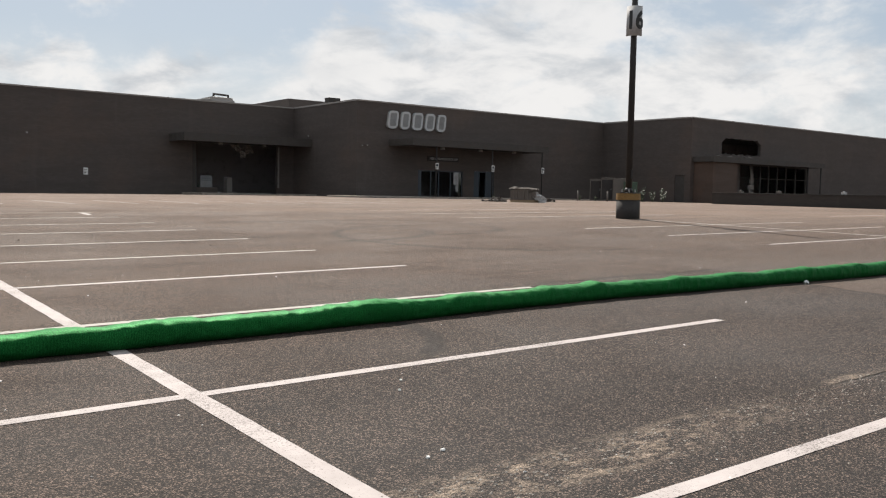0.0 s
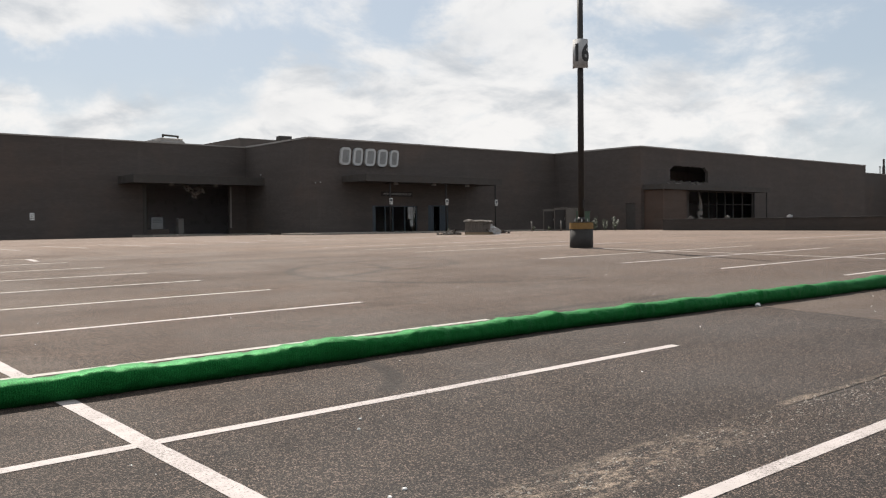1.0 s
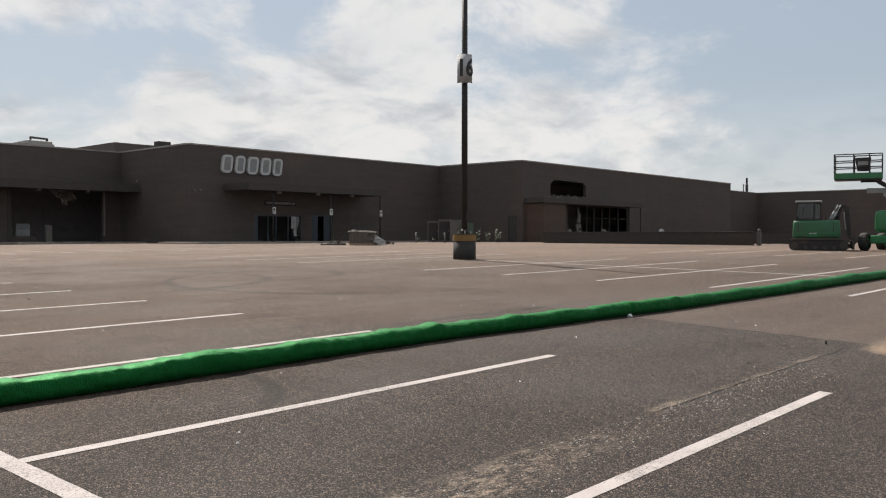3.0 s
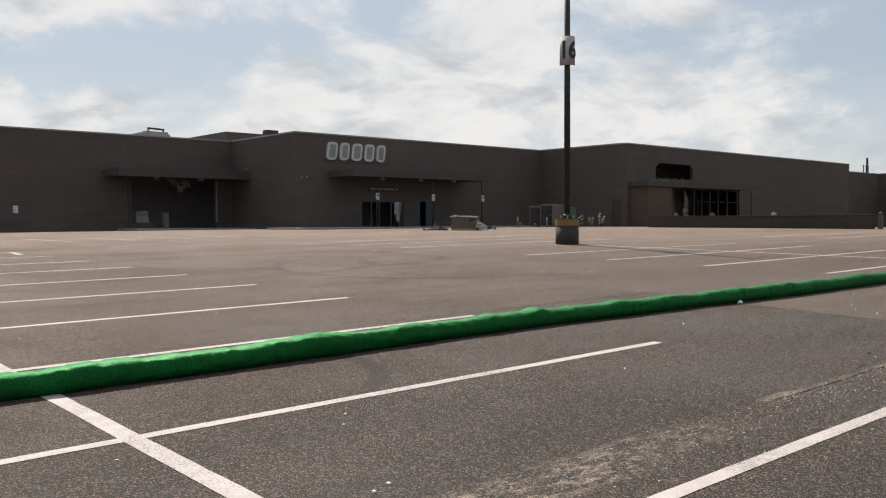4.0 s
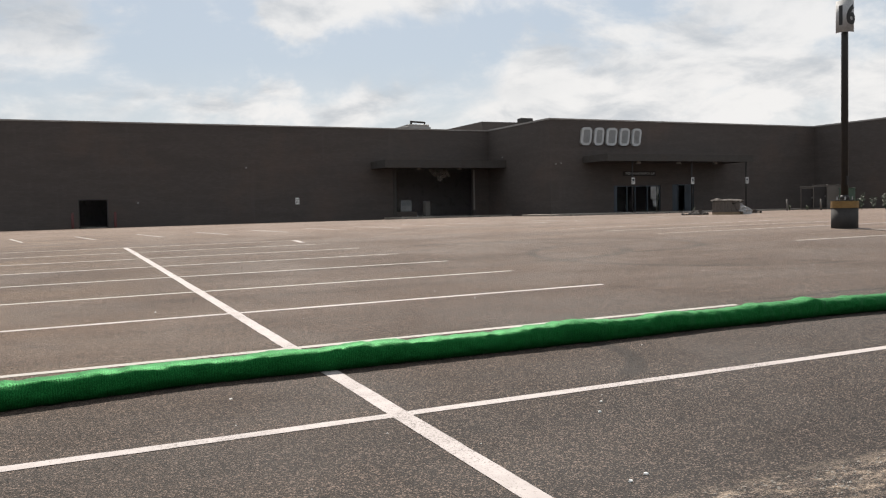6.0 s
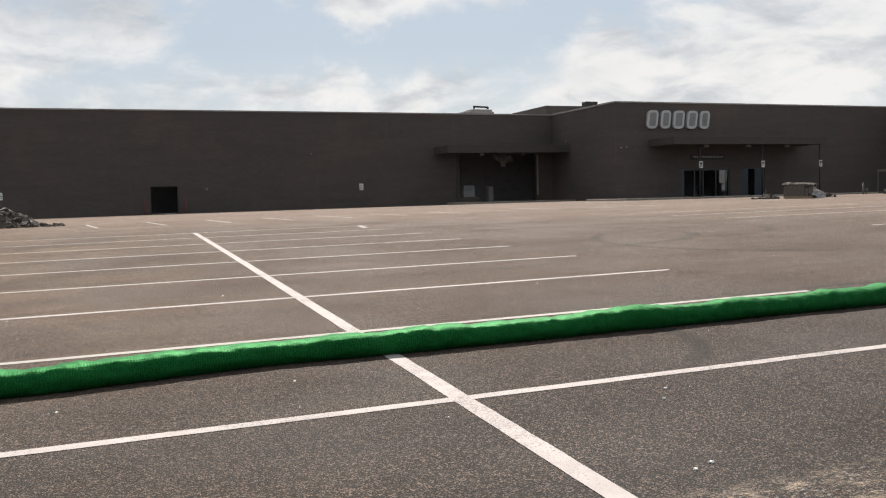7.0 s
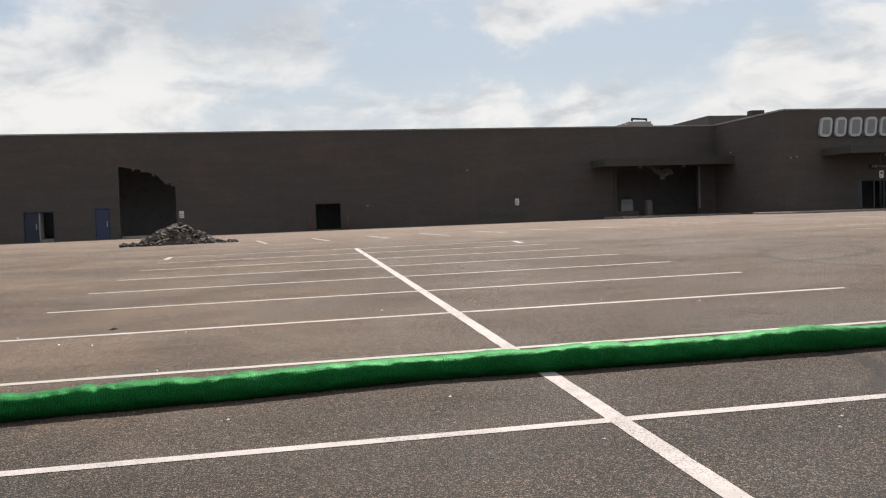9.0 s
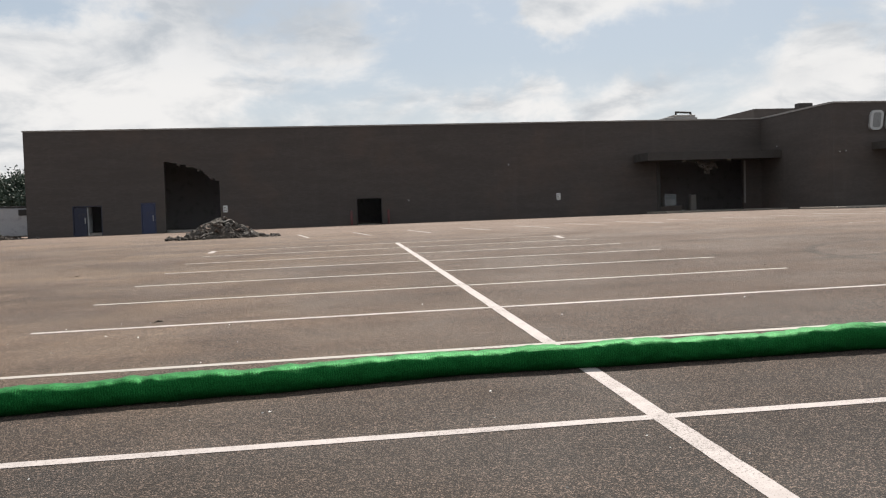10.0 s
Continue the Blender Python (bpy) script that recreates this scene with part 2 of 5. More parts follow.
# faded road paint: chips let the asphalt through
k = Mat("worn road paint", 0.8, spec=0.3)
chips = k.noise(62, 7, 0.8)
wear = k.noise(1.1, 5, 0.6)
col = k.mix(k.span(k.noise(6, 5, 0.6), 0.3, 0.75), (0.35, 0.314, 0.302), (0.43, 0.388, 0.376))
gone = k.span(k.math("ADD", chips, k.math("MULTIPLY", wear, 0.35)), 0.68, 0.84, 0, 0.9)
k.color(k.mix(gone, col, (0.08, 0.07, 0.063))).bump(k.noise(160, 3), 0.35, 0.004)
M_PAINT = k.m
k = Mat("thin worn road paint", 0.8, spec=0.3)
chips = k.noise(30, 7, 0.7)
wear = k.noise(0.7, 5, 0.6)
gone = k.span(k.math("ADD", chips, k.math("MULTIPLY", wear, 0.5)), 0.80, 1.0, 0, 0.85)
k.color(k.mix(gone, (0.34, 0.315, 0.29), (0.10, 0.086, 0.075)))
M_PAINT_OLD = k.m

# asphalt
k = Mat("worn asphalt", 0.9, spec=0.35)
x = k.xyz()
X, Y = x["X"], x["Y"]
grain = k.noise(95, 3, 0.7)
grit = k.noise(42, 4, 0.7)
spots = k.t.nodes.new("ShaderNodeTexVoronoi")
spots.inputs["Scale"].default_value = 132
k.t.links.new(k.co, spots.inputs["Vector"])
blot, wide = k.noise(0.45, 6, 0.62, 0.3), k.noise(0.09, 5, 0.6, 0.4)
cell = k.t.nodes.new("ShaderNodeSeparateColor")
k.t.links.new(spots.outputs["Color"], cell.inputs[0])
pick = cell.outputs[0]
col = k.mix(k.span(grain, 0.38, 0.64), (0.013, 0.0112, 0.010), (0.070, 0.059, 0.052))
col = k.mix(k.span(pick, 0.72, 0.84, 0, 0.95), col, (0.34, 0.292, 0.26))
col = k.mix(k.span(pick, 0.40, 0.05, 0, 0.9), col, (0.010, 0.009, 0.008))
col = k.mix(k.span(grit, 0.60, 0.74, 0, 0.5), col, (0.19, 0.163, 0.144))
# the lot beyond the sock is older, dustier and browner
old = k.span(k.math("ADD", Y, k.math("MULTIPLY", blot, 3.0)), 6.0, 13.0)
col = k.mix(k.math("MULTIPLY", old, 0.66), col, k.mix(k.span(pick, 0.2, 0.9), (0.098, 0.074, 0.057), (0.385, 0.295, 0.228)))
col = k.mix(k.span(wide, 0.42, 0.62, 0, 0.22), col, (0.16, 0.126, 0.1))
col = k.mix(k.span(blot, 0.56, 0.74, 0, 0.28), col, (0.06, 0.052, 0.047))


def ring(cx, cy, r, w, lo, hi, ax, ay):
    """A tyre arc: distance to a circle, kept on the side where ax*x + ay*y lies between lo and hi."""
    dx, dy = k.math("SUBTRACT", X, cx), k.math("SUBTRACT", Y, cy)
    d = k.math("SQRT", k.math("ADD", k.math("MULTIPLY", dx, dx), k.math("MULTIPLY", dy, dy)))
    e = k.math("ABSOLUTE", k.math("SUBTRACT", d, r))
    band = k.span(e, w, w * 0.35)
    side = k.math("ADD", k.math("MULTIPLY", X, ax), k.math("MULTIPLY", Y, ay))
    return k.math("MULTIPLY", band, k.math("MULTIPLY", k.span(side, lo, lo + 0.3), k.span(side, hi, hi - 0.3)))


marks = ring(3.25, 6.45, 1.25, 0.12, 3.75, 5.2, 1, 0)
col = k.mix(k.math("MULTIPLY", marks, 0.55), col, (0.03, 0.027, 0.025))
for args in ((12.2, 18.6, 2.9, 0.22, 11.0, 16.2, 1, 0), (9.2, 18.2, 3.3, 0.22, 8.5, 12.6, 1, 0), (13.0, 15.0, 3.8, 0.18, 8.0, 13.5, 1, 0)):
    marks = k.math("MAXIMUM", marks, ring(*args))
smear = k.noise(2.2, 5, 0.6, 0.0, k.scaled(0.25, 1.6, 1))
col = k.mix(k.math("MULTIPLY", marks, k.span(smear, 0.3, 0.6, 0.25, 0.6)), col, (0.045, 0.041, 0.038))
crevice = k.span(spots.outputs["Distance"], 0.32, 0.62, 0.0, 0.5)
col = k.mix(crevice, col, (0.014, 0.011, 0.009))
# tan dirt washed over the west stalls, far sun glare painted as pale colour
tan = k.math("MULTIPLY", k.span(X, 4.5, -3.0), k.span(k.noise(0.32, 6, 0.65, 0.5), 0.36, 0.62))
tan = k.math("MULTIPLY", tan, k.span(Y, 5.0, 9.0, 0.35, 1.0))
col = k.mix(k.math("MULTIPLY", tan, 0.42), col, k.mix(k.span(pick, 0.2, 0.9), (0.20, 0.155, 0.105), (0.44, 0.355, 0.26)))
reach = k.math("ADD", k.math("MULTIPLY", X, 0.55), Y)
far_glare = k.math("MULTIPLY", k.span(reach, 20.0, 44.0), k.span(k.noise(0.12, 6, 0.6, 0.4, k.scaled(0.4, 1.3, 1)), 0.25, 0.65, 0.55, 1.0))
col = k.mix(k.math("MULTIPLY", far_glare, 0.60), col, (0.36, 0.30, 0.255))
# sand and crumbs along the paving joint
wob = k.math("MULTIPLY", k.math("SUBTRACT", k.noise(0.9, 4), 0.5), 0.35)
joint = k.math("ABSOLUTE", k.math("SUBTRACT", k.math("ADD", Y, wob), 3.07))
inside = k.math("MULTIPLY", k.span(X, 1.5, 2.3), k.span(X, 10.2, 9.0))
sandn = k.noise(8.0, 8, 0.8, 0.3, k.scaled(0.6, 1.2, 1))
near = k.span(X, 8.5, 2.6, 0.55, 1.0)
thin = k.math("ABSOLUTE", k.math("SUBTRACT", k.math("ADD", Y, k.math("MULTIPLY", wob, 0.35)), 3.12))
seam = k.math("MULTIPLY", k.math("MULTIPLY", k.span(thin, 0.085, 0.01), k.span(sandn, 0.42, 0.60)), k.span(k.noise(0.8, 4, 0.6), 0.42, 0.60, 0.15, 1.0))
wash = k.math("ABSOLUTE", k.math("SUBTRACT", k.math("ADD", Y, wob), 2.93))
patch = k.math("MULTIPLY", k.math("MULTIPLY", k.span(wash, 0.30, 0.08), k.span(X, 6.2, 3.0)), k.span(sandn, 0.47, 0.60))
sand = k.math("MULTIPLY", k.math("MAXIMUM", seam, patch), k.math("MULTIPLY", inside, near))
col = k.mix(k.math("MULTIPLY", sand, 0.95), col, k.mix(k.span(grain, 0.35, 0.65), (0.12, 0.103, 0.08), (0.70, 0.645, 0.54)))
line = k.math("ABSOLUTE", k.math("SUBTRACT", k.math("ADD", Y, k.math("MULTIPLY", k.math("SUBTRACT", k.noise(3.0, 5), 0.5), 0.10)), 3.07))
crack = k.math("MULTIPLY", k.span(line, 0.022, 0.006), k.math("MULTIPLY", k.span(X, 5.4, 6.4), k.span(X, 10.3, 10.1)))
sway = k.math("ADD", k.math("MULTIPLY", k.math("SUBTRACT", k.noise(2.4, 5), 0.5), 0.3), k.math("MULTIPLY", Y, -0.14))
crack2 = k.math("MULTIPLY", k.span(k.math("ABSOLUTE", k.math("SUBTRACT", k.math("ADD", X, sway), 10.12)), 0.05, 0.012), k.math("MULTIPLY", k.span(Y, 3.0, 3.3), k.span(Y, 7.4, 6.6)))
crack3 = k.math("MULTIPLY", k.span(k.math("ABSOLUTE", k.math("SUBTRACT", k.math("ADD", Y, k.math("MULTIPLY", wob, 1.2)), 8.05)), 0.12, 0.02), k.math("MULTIPLY", k.span(X, 7.2, 8.2), k.span(X, 13.4, 12.2)))
cracks = k.math("MAXIMUM", k.math("MAXIMUM", crack, crack2), k.math("MULTIPLY", crack3, 0.55))
col = k.mix(k.math("MULTIPLY", cracks, 0.85), col, (0.022, 0.02, 0.018))
# pale sandy washout past the end of the joint
px, py = k.math("SUBTRACT", X, 10.9), k.math("MULTIPLY", k.math("SUBTRACT", Y, 2.62), 2.6)
pd = k.math("ADD", k.math("SQRT", k.math("ADD", k.math("MULTIPLY", px, px), k.math("MULTIPLY", py, py))), k.math("MULTIPLY", k.noise(2.5, 6, 0.65), 0.9))
col = k.mix(k.span(pd, 1.6, 1.1, 0, 0.85), col, (0.40, 0.34, 0.26))
# the older paving beyond the second crack is smoother and lighter
smooth = k.math("MULTIPLY", k.span(k.math("ADD", X, sway), 10.1, 10.2), k.span(Y, 9.5, 6.8))
col = k.mix(k.math("MULTIPLY", smooth, 0.5), col, (0.21, 0.178, 0.153))
# salt-and-pepper of larger stones, and long faint drag streaks
coarse = k.noise(24, 5, 0.8)
drag = k.noise(1.0, 5, 0.65, 0.3, k.scaled(0.10, 1.2, 1))
col = k.mix(1.0, col, k.mix(k.span(coarse, 0.36, 0.64), (0.66, 0.66, 0.66), (1.38, 1.38, 1.38)), "MULTIPLY")
col = k.mix(1.0, col, k.mix(k.span(drag, 0.36, 0.64), (0.86, 0.87, 0.88), (1.12, 1.12, 1.11)), "MULTIPLY")
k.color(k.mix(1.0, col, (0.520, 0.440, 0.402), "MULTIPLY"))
k.rough(k.span(blot, 0.3, 0.7, 0.82, 0.96))
h = k.math("ADD", k.math("MULTIPLY", grit, 1.0), k.math("MULTIPLY", spots.outputs["Distance"], 0.5))
k.bump(k.math("SUBTRACT", h, k.math("MULTIPLY", cracks, 2.0)), 0.8, 0.014)
M_ASPHALT = k.m

# the sock: woven green mesh with ribs round it
k = Mat("green mesh fabric", 0.55, spec=0.05)
k.b.inputs["Metallic"].default_value = 0.65  # shiny plastic strands
x = k.xyz()
ribs = k.math("SINE", k.math("MULTIPLY", k.math("ADD", x["X"], k.math("MULTIPLY", k.noise(2.2, 4), 0.16)), 330.0))
weave = k.noise(150, 3, 0.7)
lump = k.noise(1.3, 5, 0.6)
crease = k.noise(7.0, 6, 0.65, 0.6, k.scaled(1.0, 0.5, 0.5))
col = k.mix(k.span(weave, 0.3, 0.7), (0.003, 0.046, 0.012), (0.022, 0.190, 0.046))
col = k.mix(k.span(lump, 0.5, 0.75, 0, 0.4), col, (0.006, 0.075, 0.020))
col = k.mix(k.span(ribs, 0.2, -0.9, 0, 0.3), col, (0.004, 0.04, 0.012))
k.color(col).rough(k.span(lump, 0.3, 0.7, 0.54, 0.66))
h = k.math("ADD", k.math("MULTIPLY", weave, 0.5), k.math("ADD", k.math("MULTIPLY", lump, 2), k.math("MULTIPLY", crease, 2.2)))
k.bump(k.math("ADD", k.math("MULTIPLY", ribs, k.span(k.noise(3.0, 4), 0.35, 0.65, 0.04, 0.13)), h), 0.5, 0.008)
M_SOCK = k.m

# helpers for meshes and things


def box(bm, x0, x1, y0, y1, z0, z1, bevel=0.0, turn=0.0):
    """A box, with its edges rounded where asked, turned about its own middle by degrees."""
    r = bmesh.ops.create_cube(bm, size=1.0)
    vs = r["verts"]
    bmesh.ops.scale(bm, vec=(abs(x1 - x0), abs(y1 - y0), abs(z1 - z0)), verts=vs)
    if bevel:
        es = list({e for v in vs for e in v.link_edges})
        r = bmesh.ops.bevel(bm, geom=es, offset=bevel, segments=2, affect="EDGES", profile=0.6)
        vs = list({v for f in r["faces"] for v in f.verts} | {v for v in vs if v.is_valid})
    bmesh.ops.transform(bm, matrix=pose((x0 + x1) / 2, (y0 + y1) / 2, (z0 + z1) / 2, 0, 0, turn), verts=vs)
    return vs


def rod(bm, a, b, r0, r1=None, seg=10):
    """A round bar from a to b."""
    a, b = Vector(a), Vector(b)
    d = b - a
    q = d.to_track_quat("Z", "Y").to_matrix().to_4x4()
    m = Matrix.Translation((a + b) / 2) @ q
    return bmesh.ops.create_cone(bm, cap_ends=True, segments=seg, radius1=r0, radius2=r0 if r1 is None else r1, depth=d.length, matrix=m)["verts"]


def beam(bm, a, b, w, h):
    """A square bar from a to b, w across and h high."""
    a, b = Vector(a), Vector(b)
    d = b - a
    m = Matrix.Translation((a + b) / 2) @ d.to_track_quat("X", "Z").to_matrix().to_4x4()
    vs = bmesh.ops.create_cube(bm, size=1.0)["verts"]
    bmesh.ops.scale(bm, vec=(d.length, w, h), verts=vs)
    bmesh.ops.transform(bm, matrix=m, verts=vs)
    return vs


def mesh_of(name, bm, material, smooth=False):
    me = bpy.data.meshes.new(name)
    bm.to_mesh(me)
    bm.free()
    me.materials.append(material)
    if smooth:
        for p in me.polygons:
            p.use_smooth = True
    return me


def part(name, bm, material, parent, label="", smooth=False):
    """Links a bmesh as one mesh object under a thing or a part."""
    ob = new(name, mesh_of(name, bm, material, smooth))
    ob.parent = parent
    return tagged(ob, label)


def thing(name, m, label, category, group="", kind=""):
    ob = new(name)
    ob.matrix_world = m
    ob.empty_display_size = 0.2
    return tagged(ob, label, category, group, kind)


def single(name, bm, material, label, category, group="", kind="", m=None, smooth=False):
    ob = new(name, mesh_of(name, bm, material, smooth))
    if m is not None:
        ob.matrix_world = m
    return tagged(ob, label, category, group, kind)


def ground_z(x, y):
    """The gently rolling lot: a cubic in the plan, level past its edges."""
    a, b = min(max(x, -45), 115) / 50, min(max(y, -25), 66) / 50
    return (0.7474 * a + 1.0833 * b + 0.0553 * a * a - 0.5193 * a * b - 0.0026 * b * b
            - 0.0820 * a ** 3 - 0.1807 * a * a * b + 0.1955 * a * b * b - 0.3064 * b ** 3)


# the store stands turned half a degree against the stall lines
BM = pose(0, 0, 0, 0, 0, 0.573)
U_W, U_L, U_I, U_E, U_X = -20.77, 32.80, 58.72, 100.86, 124.0
V_1, V_2, V_3, V_4, V_BACK = 62.42, 52.89, 43.44, 49.3, 120.0
TOP, LOW, TH = 7.84, -0.6, 0.3


def at(u, v, z):
    return BM @ Vector((u, v, z))


def stand(u, v):
    q = at(u, v, 0)
    return ground_z(q.x, q.y)


# ground
def steps(lo, hi, fine_lo, fine_hi, fine, grow=1.35):
    a = list(np.arange(fine_lo, fine_hi + 1e-6, fine))
    s = fine
    while a[-1] < hi:
        s *= grow
        a.append(a[-1] + s)
    s = fine
    while a[0] > lo:
        s *= grow
        a.insert(0, a[0] - s)
    return a


gx, gy = steps(-2500, 2500, -30, 60, 1.5), steps(-2500, 2500, -6, 66, 1.5)
verts = [(a, b, ground_z(a, b)) for b in gy for a in gx]
n = len(gx)
faces = [(j * n + i, j * n + i + 1, (j + 1) * n + i + 1, (j + 1) * n + i) for j in range(len(gy) - 1) for i in range(n - 1)]
me = bpy.data.meshes.new("ground")
me.from_pydata(verts, [], faces)
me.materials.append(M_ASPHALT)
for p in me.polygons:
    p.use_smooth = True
tagged(new("ground", me), "worn grey-brown asphalt parking lot with cracks, dusty patches and painted far glare", "parking lot", kind="structure")


def stripe(name, x0, y0, x1, y1, w, material, label, rng=random.Random(3)):
    """A painted line laid on the lot, following its rise, with slightly uneven edges."""
    d = Vector((x1 - x0, y1 - y0))
    L = d.length
    d /= L
    s = Vector((-d.y, d.x)) * w / 2
    bm = bmesh.new()
    k = max(2, int(L / 0.18))
    prev = None
    for i in range(k + 1):
        c = Vector((x0, y0)) + d * (L * i / k)
        e0, e1 = 1 + rng.uniform(-0.05, 0.05), 1 + rng.uniform(-0.05, 0.05)
        row = []
        for p in (c + s * e0, c - s * e1):
            row.append(bm.verts.new((p.x, p.y, ground_z(p.x, p.y) + 0.0035)))
        if prev:
            bm.faces.new((prev[0], prev[1], row[1], row[0]))
        prev = row
    bmesh.ops.recalc_face_normals(bm, faces=bm.faces)
    return single(name, bm, material, label, "road marking", "painted stall lines", "structure")


SP, Y0 = 2.74, 5.15
for k_ in range(-3, 9):
    y = Y0 + SP * k_
    sk = 0.0105 * SP * k_
    stripe("stall_line", -3.62 - sk, y, 7.38 - sk, y, 0.105, M_PAINT if k_ < 1 or k_ == 2 else M_PAINT_OLD, "worn white parking stall line on asphalt")
stripe("spine_line", 1.97 + 0.0105 * 10, Y0 - 10, 1.96, Y0 + 0.02, 0.135, M_PAINT, "broad white line between facing stalls")
stripe("spine_line", 1.96, Y0 + 0.02, 1.75, Y0 + SP * 8, 0.135, M_PAINT, "broad white line between facing stalls")
stripe("end_tick", -3.83, 25.9, -3.86, 27.12, 0.16, M_PAINT, "short white tick closing a row of stalls")
stripe("end_tick", 6.72, 25.6, 6.86, 27.12, 0.16, M_PAINT, "short white tick closing a row of stalls")
for k_ in range(-2, 9):
    y = Y0 + SP * k_
    if k_ != 5:
        stripe("stall_line", 16.93, y, 27.6, y, 0.105, M_PAINT if k_ < 4 else M_PAINT_OLD, "worn white parking stall line on asphalt")
stripe("spine_line", 22.62, -2, 22.7, 19.2, 0.13, M_PAINT_OLD, "faded white line running from the lamp base")
for k_ in range(-2, 6):
    y = Y0 + SP * k_
    stripe("stall_line", 34.4, y, 45.2, y, 0.105, M_PAINT_OLD, "faded white parking stall line on asphalt")
for i in range(16):
    x = -1.5 + 2.42 * i
    stripe("stall_line", x + 0.25, 34.2, x - 0.35, 38.6, 0.105, M_PAINT_OLD, "faded white stall line facing the store")

# walls of the store


def wall_run(name, along, fixed, a0, a1, openings, label, z0=LOW, z1=TOP, material=None):
    """A wall with real openings. along 'u': its face at v = fixed, its body behind; along 'v': its face at u = fixed."""
    bm = bmesh.new()
    cuts = sorted({a0, a1, *(o[0] for o in openings), *(o[1] for o in openings)})

    def add(p, q, lo, hi):
        if q - p < 1e-4 or hi - lo < 1e-4:
            return
        if along == "u":
            box(bm, p, q, fixed, fixed + TH, lo, hi)
        else:
            box(bm, fixed, fixed + TH, p, q, lo, hi)
    for p, q in zip(cuts, cuts[1:]):
        holes = sorted((o[2], o[3]) for o in openings if o[0] <= p + 1e-6 and o[1] >= q - 1e-6)
        lo = z0
        for h0, h1 in holes:
            add(p, q, lo, h0)
            lo = h1
        add(p, q, lo, z1)
    ob = single(name, bm, material or M_BRICK, label, "wall", kind="structure", m=BM)
    bm = bmesh.new()
    if along == "u":
        box(bm, a0 - 0.04, a1 + 0.04, fixed - 0.05, fixed + TH + 0.05, z1 + 0.003, z1 + 0.10)
    else:
        box(bm, fixed - 0.05, fixed + TH + 0.05, a0 + 0.06, a1 - 0.06, z1 + 0.003, z1 + 0.12)
    single("trim_coping", bm, M_COPING, "thin weathered metal coping along the roof edge", "coping", kind="structure", m=BM)
    return ob


rng = random.Random(11)
# ragged breach: columns of brick left hanging, stepped down to one side
breach = []
a, cols = -11.50, 25
w = 3.75 / cols
for i in range(cols):
    f = i / (cols - 1)
    top = 5.62 - 0.12 * math.sin(f * 9) - max(0, f - 0.18) * 1.55 + rng.uniform(-0.10, 0.07)
    if f > 0.93:
        top = 4.25
    breach.append((a, a + w, LOW, round(top / 0.1) * 0.1))
    a += w
torn = []
a, cols = 62.86, 24
w = 5.76 / cols
for i in range(cols):
    f = i / (cols - 1)
    torn.append((a, a + w, 5.08 + (0.1 if i % 5 == 2 else 0) + rng.uniform(0, 0.05), 6.45 + rng.uniform(-0.03, 0.05) - (0.25 if i in (0, 23) else 0) - (0.12 if i in (1, 22) else 0)))
    a += w
wall_run("wall_1", "u", V_1, U_W, U_L + TH, [(-17.75, -15.78, LOW, 2.68), (-13.17, -12.17, LOW, 2.79), *breach, (1.85, 3.69, LOW, 2.70), (24.72, 31.35, 0.95, 4.86)],
         "long dark brown brick store wall, one ragged breach")
wall_run("wall_2", "v", U_L, V_2 + TH, V_1, [], "dark brown brick return wall of the store")
wall_run("wall_3", "u", V_2, U_L, U_I + TH, [(38.28, 42.62, LOW, 3.08), (43.73, 45.85, LOW, 3.15)], "dark brown brick front wall with entrance doors")
wall_run("wall_4", "v", U_I, V_3 + TH, V_2, [(43.99, 44.98, LOW, 3.23)], "dark brown brick return wall with a door")
wall_run("wall_5", "u", V_3, U_I, U_E, [*torn, (65.6, 76.5, LOW, 4.35)], "dark brown brick wall with a torn window opening")
wall_run("wall_6", "v", U_E - TH, V_3 + TH, V_BACK, [], "brown brick end wall of the store")
wall_run("wall_7", "u", V_4, U_E, U_X + TH, [], "low dark brick wing beyond the store", z1=7.75)
wall_run("wall_8", "v", U_X, -30, V_4, [], "dark brick wing wall facing the lot", z1=7.75)
wall_run("wall_9", "v", U_W, V_1 + TH, V_BACK, [], "brown brick end wall of the store")
wall_run("wall_10", "u", V_BACK, U_W, U_E, [], "brown brick back wall of the store")
wall_run("wall_11", "u", -30, U_X + TH, U_X + 30, [], "brick end wall of the wing")
# roofs
bm = bmesh.new()
box(bm, U_W + TH, U_L + TH, V_1 + TH, V_BACK, 7.0, 7.3)
box(bm, U_L + TH + 0.001, U_I + TH, V_2 + TH, V_BACK, 7.0, 7.3)
box(bm, U_I + TH + 0.001, U_E - TH, V_3 + TH, V_BACK, 7.0, 7.3)
single("roof", bm, M_ROOF, "flat grey membrane roof behind the parapet", "roof", kind="structure", m=BM)
bm = bmesh.new()
box(bm, U_X + TH, U_X + 30, -30 + TH, V_4, 6.9, 7.2)
box(bm, U_E + 0.002, U_X + TH, V_4 + TH, V_4 + 14, 6.9, 7.2)
single("roof_wing", bm, M_ROOF, "flat roof of the far wing", "roof", kind="structure", m=BM)
# added inner walls close the rooms, toned to set how bright the openings read
for nm, (x0, x1, y0, y1) in {"added_wall_1": (U_W + TH, 52.0, 73.0, 73.2), "added_wall_2": (U_L + TH + 0.01, U_I + TH, 61.5, 61.7), "added_wall_3": (U_I + TH + 0.01, U_E - TH, 53, 53.2)}.items():
    bm = bmesh.new()
    box(bm, x0, x1, y0, y1, LOW, 7.0)
    single(nm, bm, M_CEIL, "added grey inner wall, placed to set the openings' brightness", "wall", kind="structure", m=BM)

